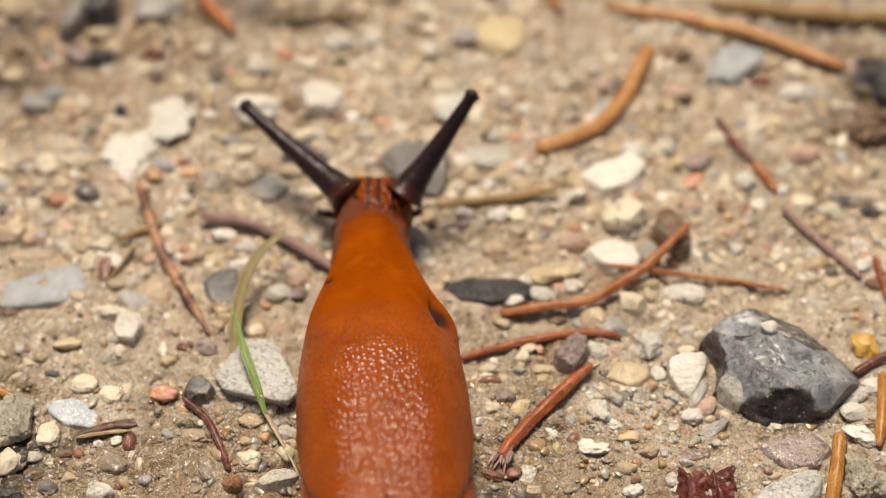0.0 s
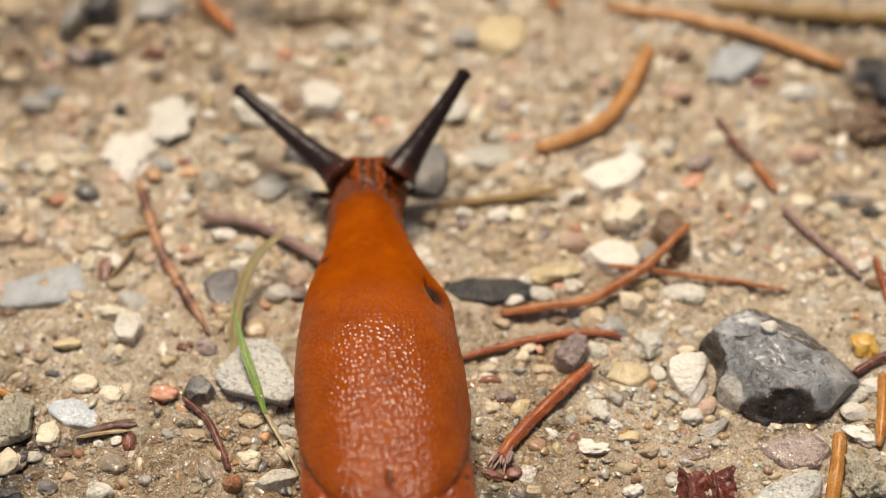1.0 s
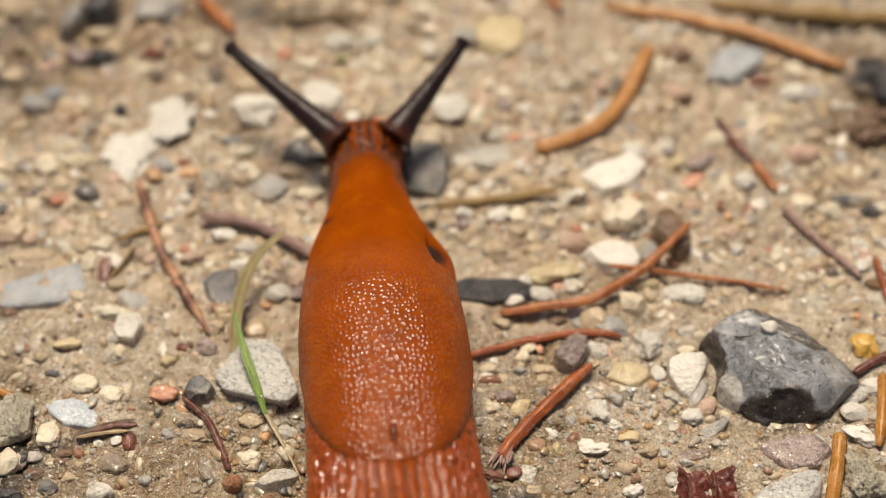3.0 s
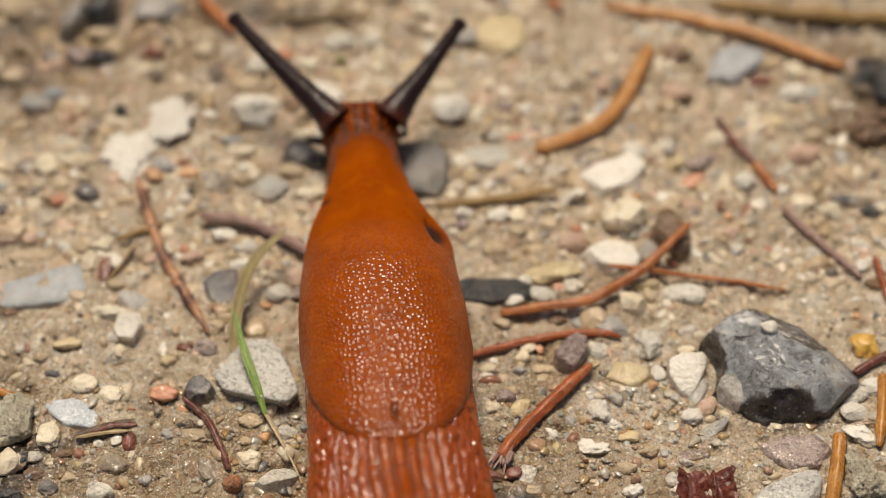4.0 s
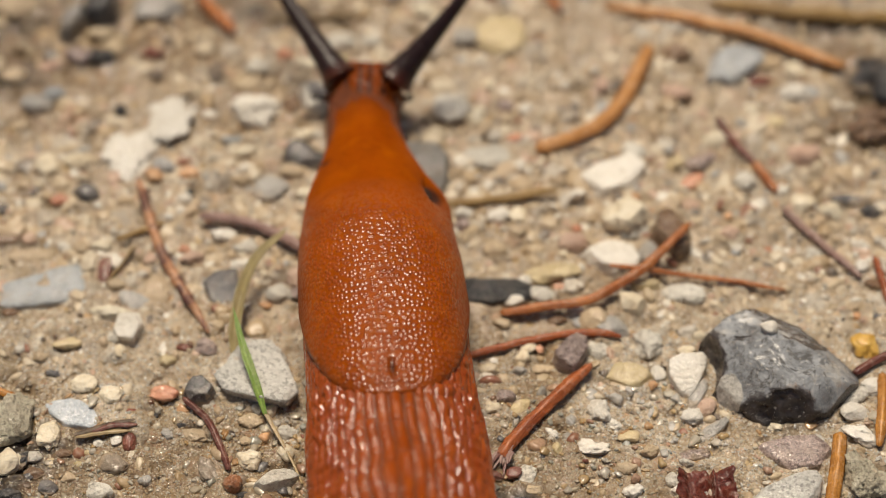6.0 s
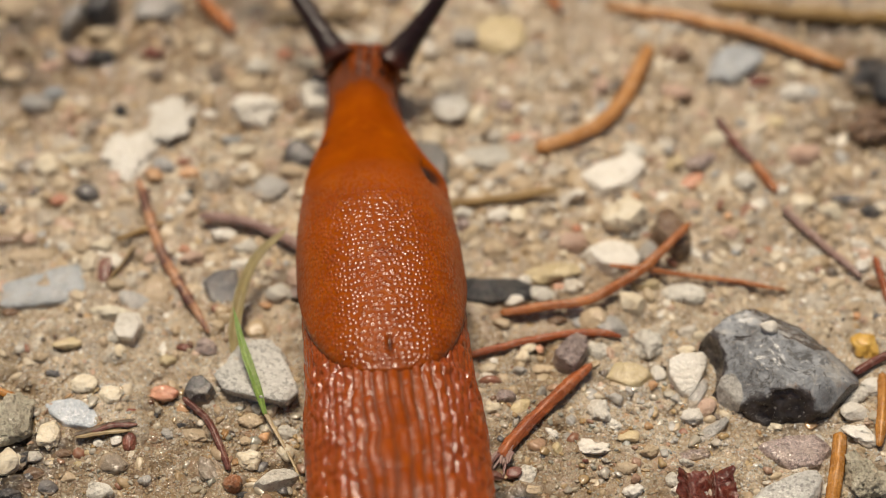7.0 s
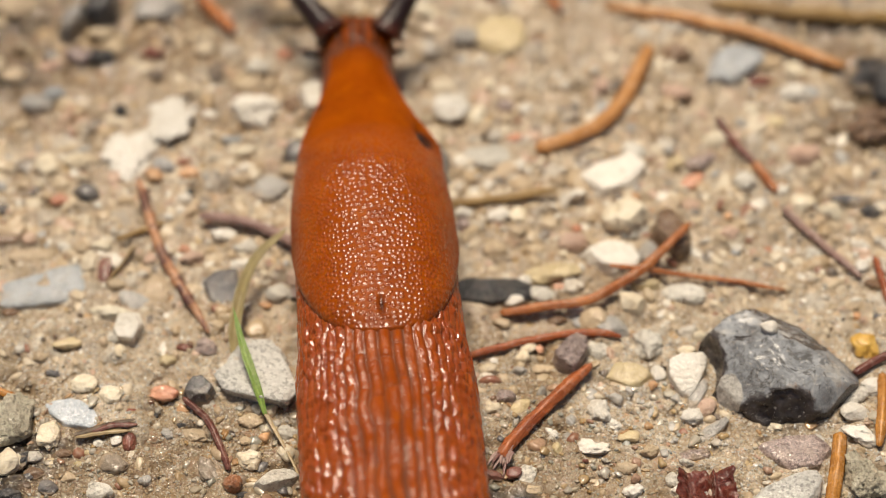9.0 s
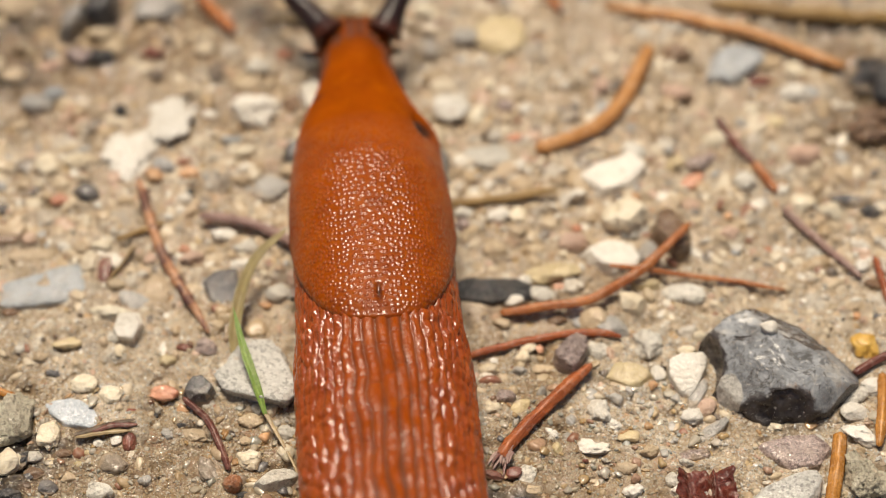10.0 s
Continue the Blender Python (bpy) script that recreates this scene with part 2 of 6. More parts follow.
def ground_material():
    k = Nodes("damp_sandy_soil")
    broad, mid, small = k.noise(14, 4, 0.6), k.noise(3.4, 5, 0.65), k.noise(1.1, 6, 0.72, None, 0.6)
    col = k.ramp(broad, (0.30, (0.56, 0.43, 0.30)), (0.50, (0.66, 0.525, 0.385)), (0.70, (0.74, 0.61, 0.475)))
    warm = k.ramp(k.noise(4.2, 5, 0.7, k.shifted(k.value("damp"))), (0.50, 0.0), (0.66, 1.0))
    col = k.mix(k.math("MULTIPLY", warm, 0.65), col, (0.54, 0.35, 0.16))
    rosy = k.ramp(k.noise(2.6, 5, 0.7), (0.56, 0.0), (0.66, 1.0))
    col = k.mix(k.math("MULTIPLY", rosy, 0.6), col, (0.66, 0.47, 0.35))
    col = k.mix(k.math("MULTIPLY", k.ramp(mid, (0.50, 0.0), (0.66, 1.0)), 0.5), col, (0.32, 0.235, 0.145))
    col = k.mix(k.math("MULTIPLY", k.ramp(small, (0.50, 0.0), (0.62, 1.0)), 0.55), col, (0.78, 0.68, 0.52))
    col = k.mix(k.math("MULTIPLY", k.ramp(k.noise(0.8, 6, 0.75, None, 1.0), (0.58, 0.0), (0.68, 1.0)), 0.55), col, (0.28, 0.19, 0.10))
    sep = k.n.new("ShaderNodeSeparateColor")
    k.l.new(k.voronoi(0.30, socket="Color"), sep.inputs[0])
    grain = k.ramp(sep.outputs[0], (0.0, (0.10, 0.065, 0.035)), (0.12, (0.40, 0.29, 0.17)), (0.62, (0.60, 0.48, 0.32)), (0.9, (0.76, 0.67, 0.52)), (1.0, (0.9, 0.86, 0.78)))
    col = k.mix(0.45, col, grain)
    g2 = k.n.new("ShaderNodeSeparateColor")
    k.l.new(k.voronoi(1.2, socket="Color"), g2.inputs[0])
    bits = k.ramp(k.math("ADD", k.voronoi(1.2), k.math("MULTIPLY", k.math("SUBTRACT", k.noise(0.5, 4, 0.7), 0.5), 0.5)), (0.34, 1.0), (0.48, 0.0))
    tint = k.ramp(g2.outputs[0], (0.0, (0.24, 0.16, 0.09)), (0.18, (0.58, 0.46, 0.30)), (0.5, (0.70, 0.55, 0.36)), (0.62, (0.64, 0.37, 0.20)), (0.70, (0.66, 0.44, 0.14)), (0.76, (0.80, 0.73, 0.60)), (1.0, (0.86, 0.80, 0.68)))
    col = k.mix(k.math("MULTIPLY", bits, 0.72), col, tint)
    fleck = k.ramp(k.noise(0.6, 6, 0.75, None, 0.8), (0.62, 0.0), (0.65, 1.0))
    col = k.mix(k.math("MULTIPLY", fleck, 0.9), col, (0.045, 0.03, 0.02))
    bare = k.ramp(k.math("ADD", k.value("heave"), k.math("MULTIPLY", k.math("SUBTRACT", k.noise(0.7, 5, 0.7), 0.5), 0.5)), (0.16, 0.0), (0.30, 1.0))
    rock = k.ramp(k.value("piece"), (0.0, (0.70, 0.58, 0.42)), (0.28, (0.78, 0.69, 0.54)), (0.45, (0.60, 0.45, 0.29)), (0.58, (0.84, 0.79, 0.69)), (0.72, (0.52, 0.48, 0.42)), (0.80, (0.66, 0.43, 0.28)), (0.88, (0.74, 0.62, 0.45)), (0.96, (0.30, 0.25, 0.21)))
    k.n[-1].color_ramp.interpolation = "CONSTANT"
    rock = k.mix(k.math("MULTIPLY", k.ramp(k.noise(0.4, 5, 0.7), (0.4, 0.0), (0.7, 1.0)), 0.35), rock, (0.36, 0.27, 0.17))
    col = k.mix(k.math("MULTIPLY", bare, 0.62), col, rock)
    damp = k.value("damp")
    col = k.mix(damp, col, k.mix(1.0, col, (0.54, 0.46, 0.36), "MULTIPLY"))
    # Shade between the stones and dark soil patches, both painted as near-black soil.
    col = k.mix(k.math("MULTIPLY", k.value("shade_soil"), 0.9), col, k.ramp(small, (0.4, (0.03, 0.022, 0.014)), (0.62, (0.12, 0.085, 0.045))))
    n1 = k.bump(mid, 0.5, 1.0)
    n1 = k.bump(small, 0.55, 1.0, n1)
    n2 = k.bump(k.voronoi(0.30), 0.10, 0.8, n1)
    n2 = k.bump(k.noise(0.33, 4, 0.7), 0.16, 1.0, n2)
    n3 = k.bump(k.noise(0.12, 3), 0.03, 0.8, n2)
    rough = k.ramp(sep.outputs[1], (0.0, 0.12), (0.15, 0.5), (1.0, 0.8))
    wet = k.math("ADD", k.math("MULTIPLY", damp, 0.35), 0.65)
    film = k.bump(k.noise(0.30, 3, 0.6), 0.10)
    return k.done(col, k.math("SUBTRACT", rough, k.math("MULTIPLY", damp, 0.25)), n3, Coat_Weight=wet, Coat_Roughness=0.11, Coat_Normal=film)


def grain_material(name, *stops, clear=0.0, dull=0.0):
    k = Nodes(name)
    r = k.island()
    col = k.ramp(r, *stops)
    k.n[-1].color_ramp.interpolation = "CONSTANT"
    col = k.mix(k.ramp(k.noise(0.8, 5, 0.7), (0.45, 0.0), (0.64, 0.1 if clear > 0.2 else 0.35)), col, SAND)
    col = k.mix(k.math("MULTIPLY", k.ramp(k.noise(0.22, 4), (0.4, 0.0), (0.7, 1.0)), 0.1 if clear > 0.2 else 0.35), col, (0.22, 0.15, 0.085))
    col = k.mix(k.value("damp"), col, k.mix(1.0, col, (0.76, 0.70, 0.60), "MULTIPLY"))
    rough = k.ramp(k.math("FRACT", k.math("MULTIPLY", r, 37.3)), (0.0, 0.05 + dull), (0.55, 0.2 + dull), (1.0, 0.6))
    return k.done(col, rough, k.bump(k.noise(0.2, 4), 0.05, 0.8), Transmission_Weight=clear, Coat_Weight=0.8 - 2 * dull, Coat_Roughness=0.05 + dull / 2, Coat_Normal=k.bump(k.noise(0.4, 3), 0.012 + dull / 5))


def needle_material(name, dark, light, rough=0.45, bands=(0.3, 0.7)):
    k = Nodes(name)
    r = k.random()
    v = k.shifted(r)
    col = k.ramp(k.noise(2.4, 4, 0.6, v), (bands[0], dark), (bands[1], light))
    streak = k.value("across")
    col = k.mix(k.math("MULTIPLY", k.ramp(k.noise(0.25, 4, 0.7, v), (0.42, 0.0), (0.70, 1.0)), 0.5), col, tuple(c * 0.4 for c in dark))
    col = k.mix(k.math("MULTIPLY", streak, 0.2), col, tuple(min(1, c * 1.5) for c in light))
    run = k.n.new("ShaderNodeCombineXYZ")
    k.put(run.inputs[0], k.math("MULTIPLY", k.value("along"), 0.09 * MM)), k.put(run.inputs[1], k.math("MULTIPLY", k.value("girth"), MM)), k.put(run.inputs[2], r)
    fibre = k.noise(0.16, 4, 0.65, run.outputs[0])
    col = k.mix(k.math("MULTIPLY", k.ramp(fibre, (0.42, 1.0), (0.56, 0.0)), 0.32), col, tuple(c * 0.45 for c in dark))
    col = k.mix(k.math("MULTIPLY", k.ramp(fibre, (0.55, 0.0), (0.68, 1.0)), 0.22), col, tuple(min(1, c * 1.6) for c in light))
    film = k.ramp(k.noise(1.1, 5, 0.7, v), (0.52, 0.0), (0.68, 1.0))
    col = k.mix(k.math("MULTIPLY", film, 0.2), col, SAND)
    grooved = k.bump(fibre, 0.07, 1.0)
    return k.done(col, k.math("ADD", k.math("MULTIPLY", film, 0.3), rough - 0.1), k.bump(k.noise(0.22, 4, 0.6, v), 0.08, 1.0, grooved), Coat_Weight=0.25, Coat_Roughness=0.18, Coat_Normal=k.bump(k.noise(0.5, 3, 0.6, v), 0.06))


NEEDLES = dict(
    red=needle_material("red_brown_needle", (0.26, 0.05, 0.012), (0.52, 0.15, 0.04), 0.36),
    rust=needle_material("rust_needle", (0.37, 0.105, 0.025), (0.62, 0.235, 0.07), 0.36),
    dark=needle_material("dark_needle", (0.11, 0.032, 0.024), (0.24, 0.08, 0.058), 0.3),
    violet=needle_material("violet_brown_needle", (0.22, 0.115, 0.10), (0.46, 0.29, 0.25), 0.4),
    orange=needle_material("orange_needle", (0.42, 0.16, 0.02), (0.66, 0.31, 0.07), 0.35),
    amber=needle_material("amber_needle", (0.56, 0.23, 0.055), (0.78, 0.40, 0.15), 0.36),
    flaky=needle_material("flaking_needle", (0.15, 0.062, 0.052), (0.66, 0.34, 0.18), 0.36, (0.47, 0.54)),
    straw=needle_material("straw", (0.30, 0.20, 0.085), (0.52, 0.39, 0.20), 0.6),
    olive=needle_material("olive_brown_stick", (0.12, 0.075, 0.025), (0.27, 0.18, 0.07), 0.6),
    ochre=needle_material("ochre_stalk", (0.26, 0.15, 0.045), (0.46, 0.29, 0.09), 0.5),
    dead=needle_material("dead_grass", (0.25, 0.19, 0.06), (0.42, 0.34, 0.14), 0.5),
    green=needle_material("green_grass", (0.17, 0.30, 0.035), (0.28, 0.42, 0.09), 0.4),
    bark=needle_material("brown_bark", (0.06, 0.04, 0.025), (0.19, 0.125, 0.075), 0.7),
)


PIGMENT_SHADE = dict(dark_tentacle_skin=(0.026, 0.014, 0.015), wet_orange_mantle=(0.05, 0.018, 0.01), wet_orange_back=(0.13, 0.054, 0.032), brown_head_skin=(0.02, 0.008, 0.006))


def skin_material(name, base, deep, rough=0.24, grooves=True, relief=0.05, gloss=0.42, dull=0.0):
    """Wet slug skin: translucent, with pigments and painted shade in its furrows, creases and pore."""
    k = Nodes(name)
    col = k.ramp(k.noise(5.0, 4, 0.6), (0.3, deep), (0.7, base))
    col = k.mix(k.math("MULTIPLY", k.ramp(k.noise(0.9, 4), (0.4, 0.0), (0.8, 1.0)), 0.35), col, tuple(min(1.0, c * 1.25) for c in base))
    col = k.mix(k.math("MULTIPLY", k.ramp(k.noise(2.2, 5, 0.65), (0.50, 0.0), (0.66, 1.0)), 0.4), col, (min(1.0, base[0] * 1.3), base[1] * 1.55, base[2]))
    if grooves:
        col = k.mix(k.value("pigment_shade"), col, PIGMENT_SHADE[name])
    n1 = k.bump(k.voronoi(0.3), relief, 0.5)
    n2 = k.bump(k.noise(0.13, 3), relief * 0.5, 0.5, n1)
    rr = k.math("ADD", k.math("MULTIPLY", k.noise(1.2, 3), 0.16), rough - 0.06)
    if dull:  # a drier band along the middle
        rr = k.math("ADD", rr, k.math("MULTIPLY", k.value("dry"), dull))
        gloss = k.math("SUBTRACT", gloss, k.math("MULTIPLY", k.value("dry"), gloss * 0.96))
    return k.done(col, rr, n2, Subsurface_Weight=0.08, Subsurface_Radius=(0.0016, 0.0004, 0.0001), Subsurface_Scale=0.4,
                  Specular_IOR_Level=gloss)


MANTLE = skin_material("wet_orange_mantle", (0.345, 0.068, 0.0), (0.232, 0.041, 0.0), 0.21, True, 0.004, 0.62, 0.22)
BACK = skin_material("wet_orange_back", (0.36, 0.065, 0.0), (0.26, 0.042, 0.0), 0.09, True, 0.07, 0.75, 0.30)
FOOT = skin_material("grey_brown_foot_skin", (0.25, 0.125, 0.07), (0.16, 0.075, 0.04), 0.3, False)
HEAD = skin_material("brown_head_skin", (0.22, 0.042, 0.0), (0.15, 0.026, 0.0), 0.36, True, 0.04, 0.2)
TENTACLE = skin_material("dark_tentacle_skin", (0.15, 0.032, 0.008), (0.10, 0.022, 0.006), 0.27, True, 0.06, 0.3)
LEAF = needle_material("dry_bark_flake", (0.07, 0.012, 0.008), (0.22, 0.05, 0.028), 0.18)
BUD = stone_material("bud_scales", (0.20, 0.07, 0.03), (0.44, 0.20, 0.09), 0.35, (0.82, 0.77, 0.66), 0.1, dust=0.3)
PORE = skin_material("pore_shade_skin", (0.03, 0.009, 0.004), (0.02, 0.006, 0.003), 0.75, False)

# ---------------------------------------------------------------- ground: one sheet, fine near the camera, out to the horizon
def spread(lo, hi, step):
    inner = np.arange(lo, hi + step / 2, step)
    far = np.cumsum(0.6 * 1.35 ** np.arange(42))
    return np.concatenate((lo - far[::-1], inner, hi + far))


def dampness(x, y):
    """How wet the soil is, 0 to 1; the (9, -18) entry darkens a strip by the slug."""
    wet = sum(w * np.exp(-((x - a) / c) ** 2 - ((y - b) / d) ** 2) for a, b, c, d, w in (
        (-27, -27, 17, 9, 1.0), (-40, -27, 10, 9, 1.0), (-46, 36, 26, 17, 1.6), (4, -29, 9, 6, 0.9), (9, -18, 5.5, 13, 0.95), (24, -27, 14, 5, 0.3), (42, 24, 9, 10, 0.8), (-14, -29, 8, 9, 1.0)))
    return np.clip(wet * (1 + 0.7 * vnoise(x / 3, y / 3, 0.2, 12)) + 0.55 * vnoise(x / 4.2, y / 4.2, 0.2, 13) + 0.4 * vnoise(x / 1.7, y / 1.7, 0.2, 16), 0, 1)


def shade_and_soil(x, y):
    """Where shade is painted into gaps and under stones, with some dark soil, 0 to 1."""
    shade_soil = sum(w * np.exp(-((x - a) / c) ** 2 - ((y - b) / d) ** 2) for a, b, c, d, w in (
        (-37.1, -24.0, 2.4, 2.2, 1.6), (-39.8, -26.6, 2.8, 2.4, 1.6), (-33.8, -22.9, 2.0, 1.0, 1.0), (-40.6, -7.7, 1.6, 0.9, 1.3), (-40.8, 0.6, 2.4, 0.7, 1.2), (6.0, -28.8, 3.0, 1.1, 1.3),
        (-16.0, -24.9, 1.2, 0.6, 1.0), (31.0, -20.9, 3.5, 0.7, 0.9), (-34.6, 24.2, 2.2, 0.9, 1.4), (-45, 32, 6, 8, 0.85), (-43, 21.5, 4, 1.3, 0.8), (44, 19, 3.5, 7, 0.9), (38, 29.0, 9, 0.7, 1.0), (-17.5, 31.2, 6, 2.5, 0.9)))
    return np.clip(shade_soil * (1 + 0.8 * vnoise(x / 1.1, y / 1.1, 0.4, 14) + 0.4 * vnoise(x / 0.45, y / 0.45, 0.4, 15)), 0, 1)


def build_ground():
    gx, gy = spread(-48, 48, 0.22), spread(-36, 40, 0.22)
    X, Y = np.meshgrid(gx, gy)
    Z, heave, who = surface(X, Y)
    me = mesh_of("ground", np.stack((X, Y, Z), -1).reshape(-1, 3), grid_faces(len(gy), len(gx)), damp=dampness(X, Y), shade_soil=shade_and_soil(X, Y), heave=heave, piece=who)
    return thing("ground", me, ground_material(), Matrix.Identity(4), "damp sandy soil of a gravel path with fine grit", "ground", kind="structure")


# ---------------------------------------------------------------- stones
def ball(level):
    bm = bmesh.new()
    bmesh.ops.create_icosphere(bm, subdivisions=level, radius=1.0)
    v = np.array([p.co[:] for p in bm.verts])
    q = np.array([[p.index for p in fc.verts] for fc in bm.faces])
    bm.free()
    return v, q


BALLS = {n: ball(n) for n in (1, 2, 3, 4, 5, 6)}
BALLS[0] = (np.array(((1, 0, 0), (-1, 0, 0), (0, 1, 0), (0, -1, 0), (0, 0, 1), (0, 0, -1)), float),
            np.array([(a, b, c) if (a + b + c) % 2 == 0 else (b, a, c) for a in (0, 1) for b in (2, 3) for c in (4, 5)]))


def chipped(level, seed, planes, sharp, rough=0.05, limit=1.12):
    """A stone of about unit radius: a ball cut by random planes whose edges are worn."""
    rng = np.random.default_rng(seed)
    v, q = BALLS[level]
    n = rng.normal(size=(planes, 3))
    for _ in range(6):  # spread the planes evenly
        away = n[:, None] - n[None]
        n = n + 0.25 * np.sum(away / (np.sum(away ** 2, -1, keepdims=True) + 0.05), 1) / planes
        n /= np.linalg.norm(n, axis=1)[:, None]
    d = rng.uniform(0.72, 1.0, planes)
    cut = np.maximum(v @ n.T / d, 1e-3)
    r = np.sum(np.concatenate((cut, np.full((len(v), 1), limit)), 1) ** sharp, 1) ** (-1 / sharp)
    o = rng.uniform(0, 50, 3)
    lean = np.stack([vnoise(*(v / 1.15 + o + 9 * i).T, 51 + i) for i in range(3)], -1)
    for size, amp in ((1.3, 1.3), (0.7, 1.0), (0.3, 0.6), (0.13, 0.45), (0.06, 0.3)):
        p = v / size + o
        r = r * (1 + rough * amp * vnoise(p[:, 0], p[:, 1], p[:, 2], seed % 97))
    return v * r[:, None] + 0.16 * lean, q


def flaked(w, rng, chips, least):
    """Knock flat flakes off edges and corners."""
    for _ in range(chips):
        n = rng.normal(size=3) + (0, 0, 0.5)
        n /= np.linalg.norm(n)
        reach = w @ n
        w = w - np.maximum(reach - reach.max() * rng.uniform(least, 0.97), 0)[:, None] * n
    return w


FORM = dict(round=(10, 22, 0.19, "rounded"), angular=(8, 90, 0.135, "angular"), flat=(8, 90, 0.125, "flat"), tall=(8, 90, 0.09, "blocky"), lumpy=(14, 12, 0.28, "rough lumpy"))


def smear(v, lift, reach, seed):
    """Where soil clings to a stone: up to a ragged line about reach mm over the ground, and in stray blots."""
    x, y, z = v.T
    n = vnoise(x / 1.1, y / 1.1, z / 1.1 + seed, 81) + 0.7 * vnoise(x / 0.4, y / 0.4, z / 0.4 + seed, 82)
    low = (reach * (1 + 1.1 * n) - (z + lift)) / (0.35 * reach) + 0.5
    return np.clip(np.maximum(low, (n - 0.95) * 5), 0, 1)


def pebble(x, y, rx, ry, rz, turn, kind, form, seed, lift=0.3, name="pebble"):
    """A stone half sunk in the ground at (x, y) mm with half axes rx, ry, rz mm."""
    planes, sharp, rough, word = FORM[form]
    size = max(rx, ry)
    level = 5 if size > 1.9 else 4 if size > 0.8 else 3
    v, q = chipped(level, seed, planes, sharp, rough)
    v = flaked(v, np.random.default_rng(seed), 4 if form == "round" else 2 if form == "lumpy" else 11, 0.78)
    half = (v.max(0) - v.min(0)) / 2
    v = (v - (v.max(0) + v.min(0)) / 2) / half * (rx, ry, rz)
    me = mesh_of(name, v, q, soil=smear(v, lift * rz, (0.5 if form == "flat" else 0.25) * rz + 0.05, seed % 40))
    z = float(ground_z(x, y)) + lift * rz
    SPOTS.append((x, y, (rx + ry) / 2))
    big = "large " if size > 3 else "small " if size < 1 else ""
    where = "lying on the sandy soil" if lift > 0.6 else "half sunk in sandy soil"
    return thing(name, me, STONES[kind], at_mm(x, y, z, 9 * math.sin(seed * 2.1), 9 * math.cos(seed * 3.7), turn), f"{big}{word} {SAID[kind]} {where}", "stone", "gravel on the path")


pebble(-36.3, 25.1, 1.59, 1.29, 0.93, 0, "purple", "round", 12)
# Black lump added in place of the shadow beside the purple stone.
pebble(-34.4, 24.9, 2.0, 1.16, 0.83, 0, "black", "round", 13, 0.2)
pebble(-10.4, 22.8, 0.95, 0.63, 0.35, -33, "ochre", "flat", 14)
pebble(-29.0, 25.3, 1.13, 0.90, 0.65, 0, "maroon", "round", 15)
pebble(-39.1, 23.5, 1.13, 0.71, 0.51, 0, "pink", "round", 16)
pebble(-40.0, 18.1, 1.67, 1.20, 0.72, 0, "grey", "angular", 17)
pebble(-38.5, 19.8, 1.12, 0.89, 0.53, 0, "blue", "angular", 18)
pebble(-31.7, 17.3, 0.83, 0.67, 0.60, 90, "black", "tall", 19)
pebble(-28.2, 15.9, 4.9, 4.2, 0.85, 47, "white", "lumpy", 20, 0.12, "stone")
pebble(-30.4, 11.2, 3.4, 2.9, 0.79, 90, "white", "lumpy", 21, 0.2, "stone")
pebble(-38.2, 10.0, 1.31, 1.12, 0.81, 0, "cream", "round", 22)
pebble(-35.5, 10.6, 1.53, 1.12, 0.67, 0, "cream", "angular", 23)
pebble(-28.9, 31.7, 2.59, 1.70, 1.02, 0, "grey", "angular", 24)
pebble(-43.3, 31.7, 2.30, 1.44, 1.04, 0, "tan", "round", 25)
pebble(-42.7, 22.3, 1.35, 0.83, 0.60, 0, "tan", "round", 26)
pebble(-22.9, 17.0, 0.78, 0.57, 0.41, 0, "white", "round", 27)
pebble(-26.0, 20.5, 1.70, 1.01, 0.35, -16, "tan", "flat", 28)
pebble(-34.1, 6.6, 1.36, 1.10, 0.79, -16, "dark", "round", 29)
pebble(-36.7, 6.0, 1.03, 0.68, 0.49, 0, "red", "round", 30)
pebble(-32.9, 5.1, 0.49, 0.43, 0.31, 0, "white", "round", 31)
pebble(-39.3, 7.1, 0.80, 0.49, 0.35, 90, "dark", "round", 32)
pebble(-40.9, 2.1, 1.51, 1.16, 0.69, 8, "tan", "angular", 33)
pebble(-35.7, -0.1, 0.80, 0.67, 0.48, 0, "white", "round", 34)
pebble(-32.2, 0.1, 1.12, 0.85, 0.61, 0, "cream", "round", 35)
pebble(-34.1, -0.4, 0.80, 0.79, 0.57, 0, "tan", "round", 36)
pebble(-40.0, -7.9, 0.94, 0.77, 0.46, 0, "brown", "angular", 37)
pebble(-31.7, -3.1, 1.93, 0.69, 0.35, 84, "maroon", "flat", 38)
pebble(-28.8, -6.5, 1.60, 1.01, 0.35, -17, "grey", "flat", 39)
pebble(-30.5, -4.7, 1.06, 0.72, 0.43, 0, "tan", "angular", 40)
pebble(-30.8, -7.9, 2.20, 0.89, 0.58, 0, "cream", "lumpy", 41)
pebble(-27.6, -1.4, 0.72, 0.58, 0.35, 45, "pink", "angular", 42)
pebble(-24.5, -0.0, 0.64, 0.55, 0.39, 0, "red", "round", 43)
pebble(-23.6, -1.2, 1.28, 0.85, 0.61, 0, "pink", "round", 44)
pebble(-26.9, -5.5, 1.93, 1.47, 0.44, 90, "tan", "flat", 45)
pebble(-38.5, -1.1, 2.35, 0.90, 0.35, 6, "tan", "flat", 46)
pebble(-27.9, 8.8, 1.09, 0.87, 0.62, 0, "orange", "round", 47)
pebble(-24.5, 9.3, 1.04, 0.81, 0.58, 0, "orange", "round", 48)
pebble(-24.3, 7.1, 0.49, 0.43, 0.31, 90, "black", "round", 49)
pebble(-22.9, 5.3, 0.43, 0.43, 0.31, 0, "grey", "round", 50)
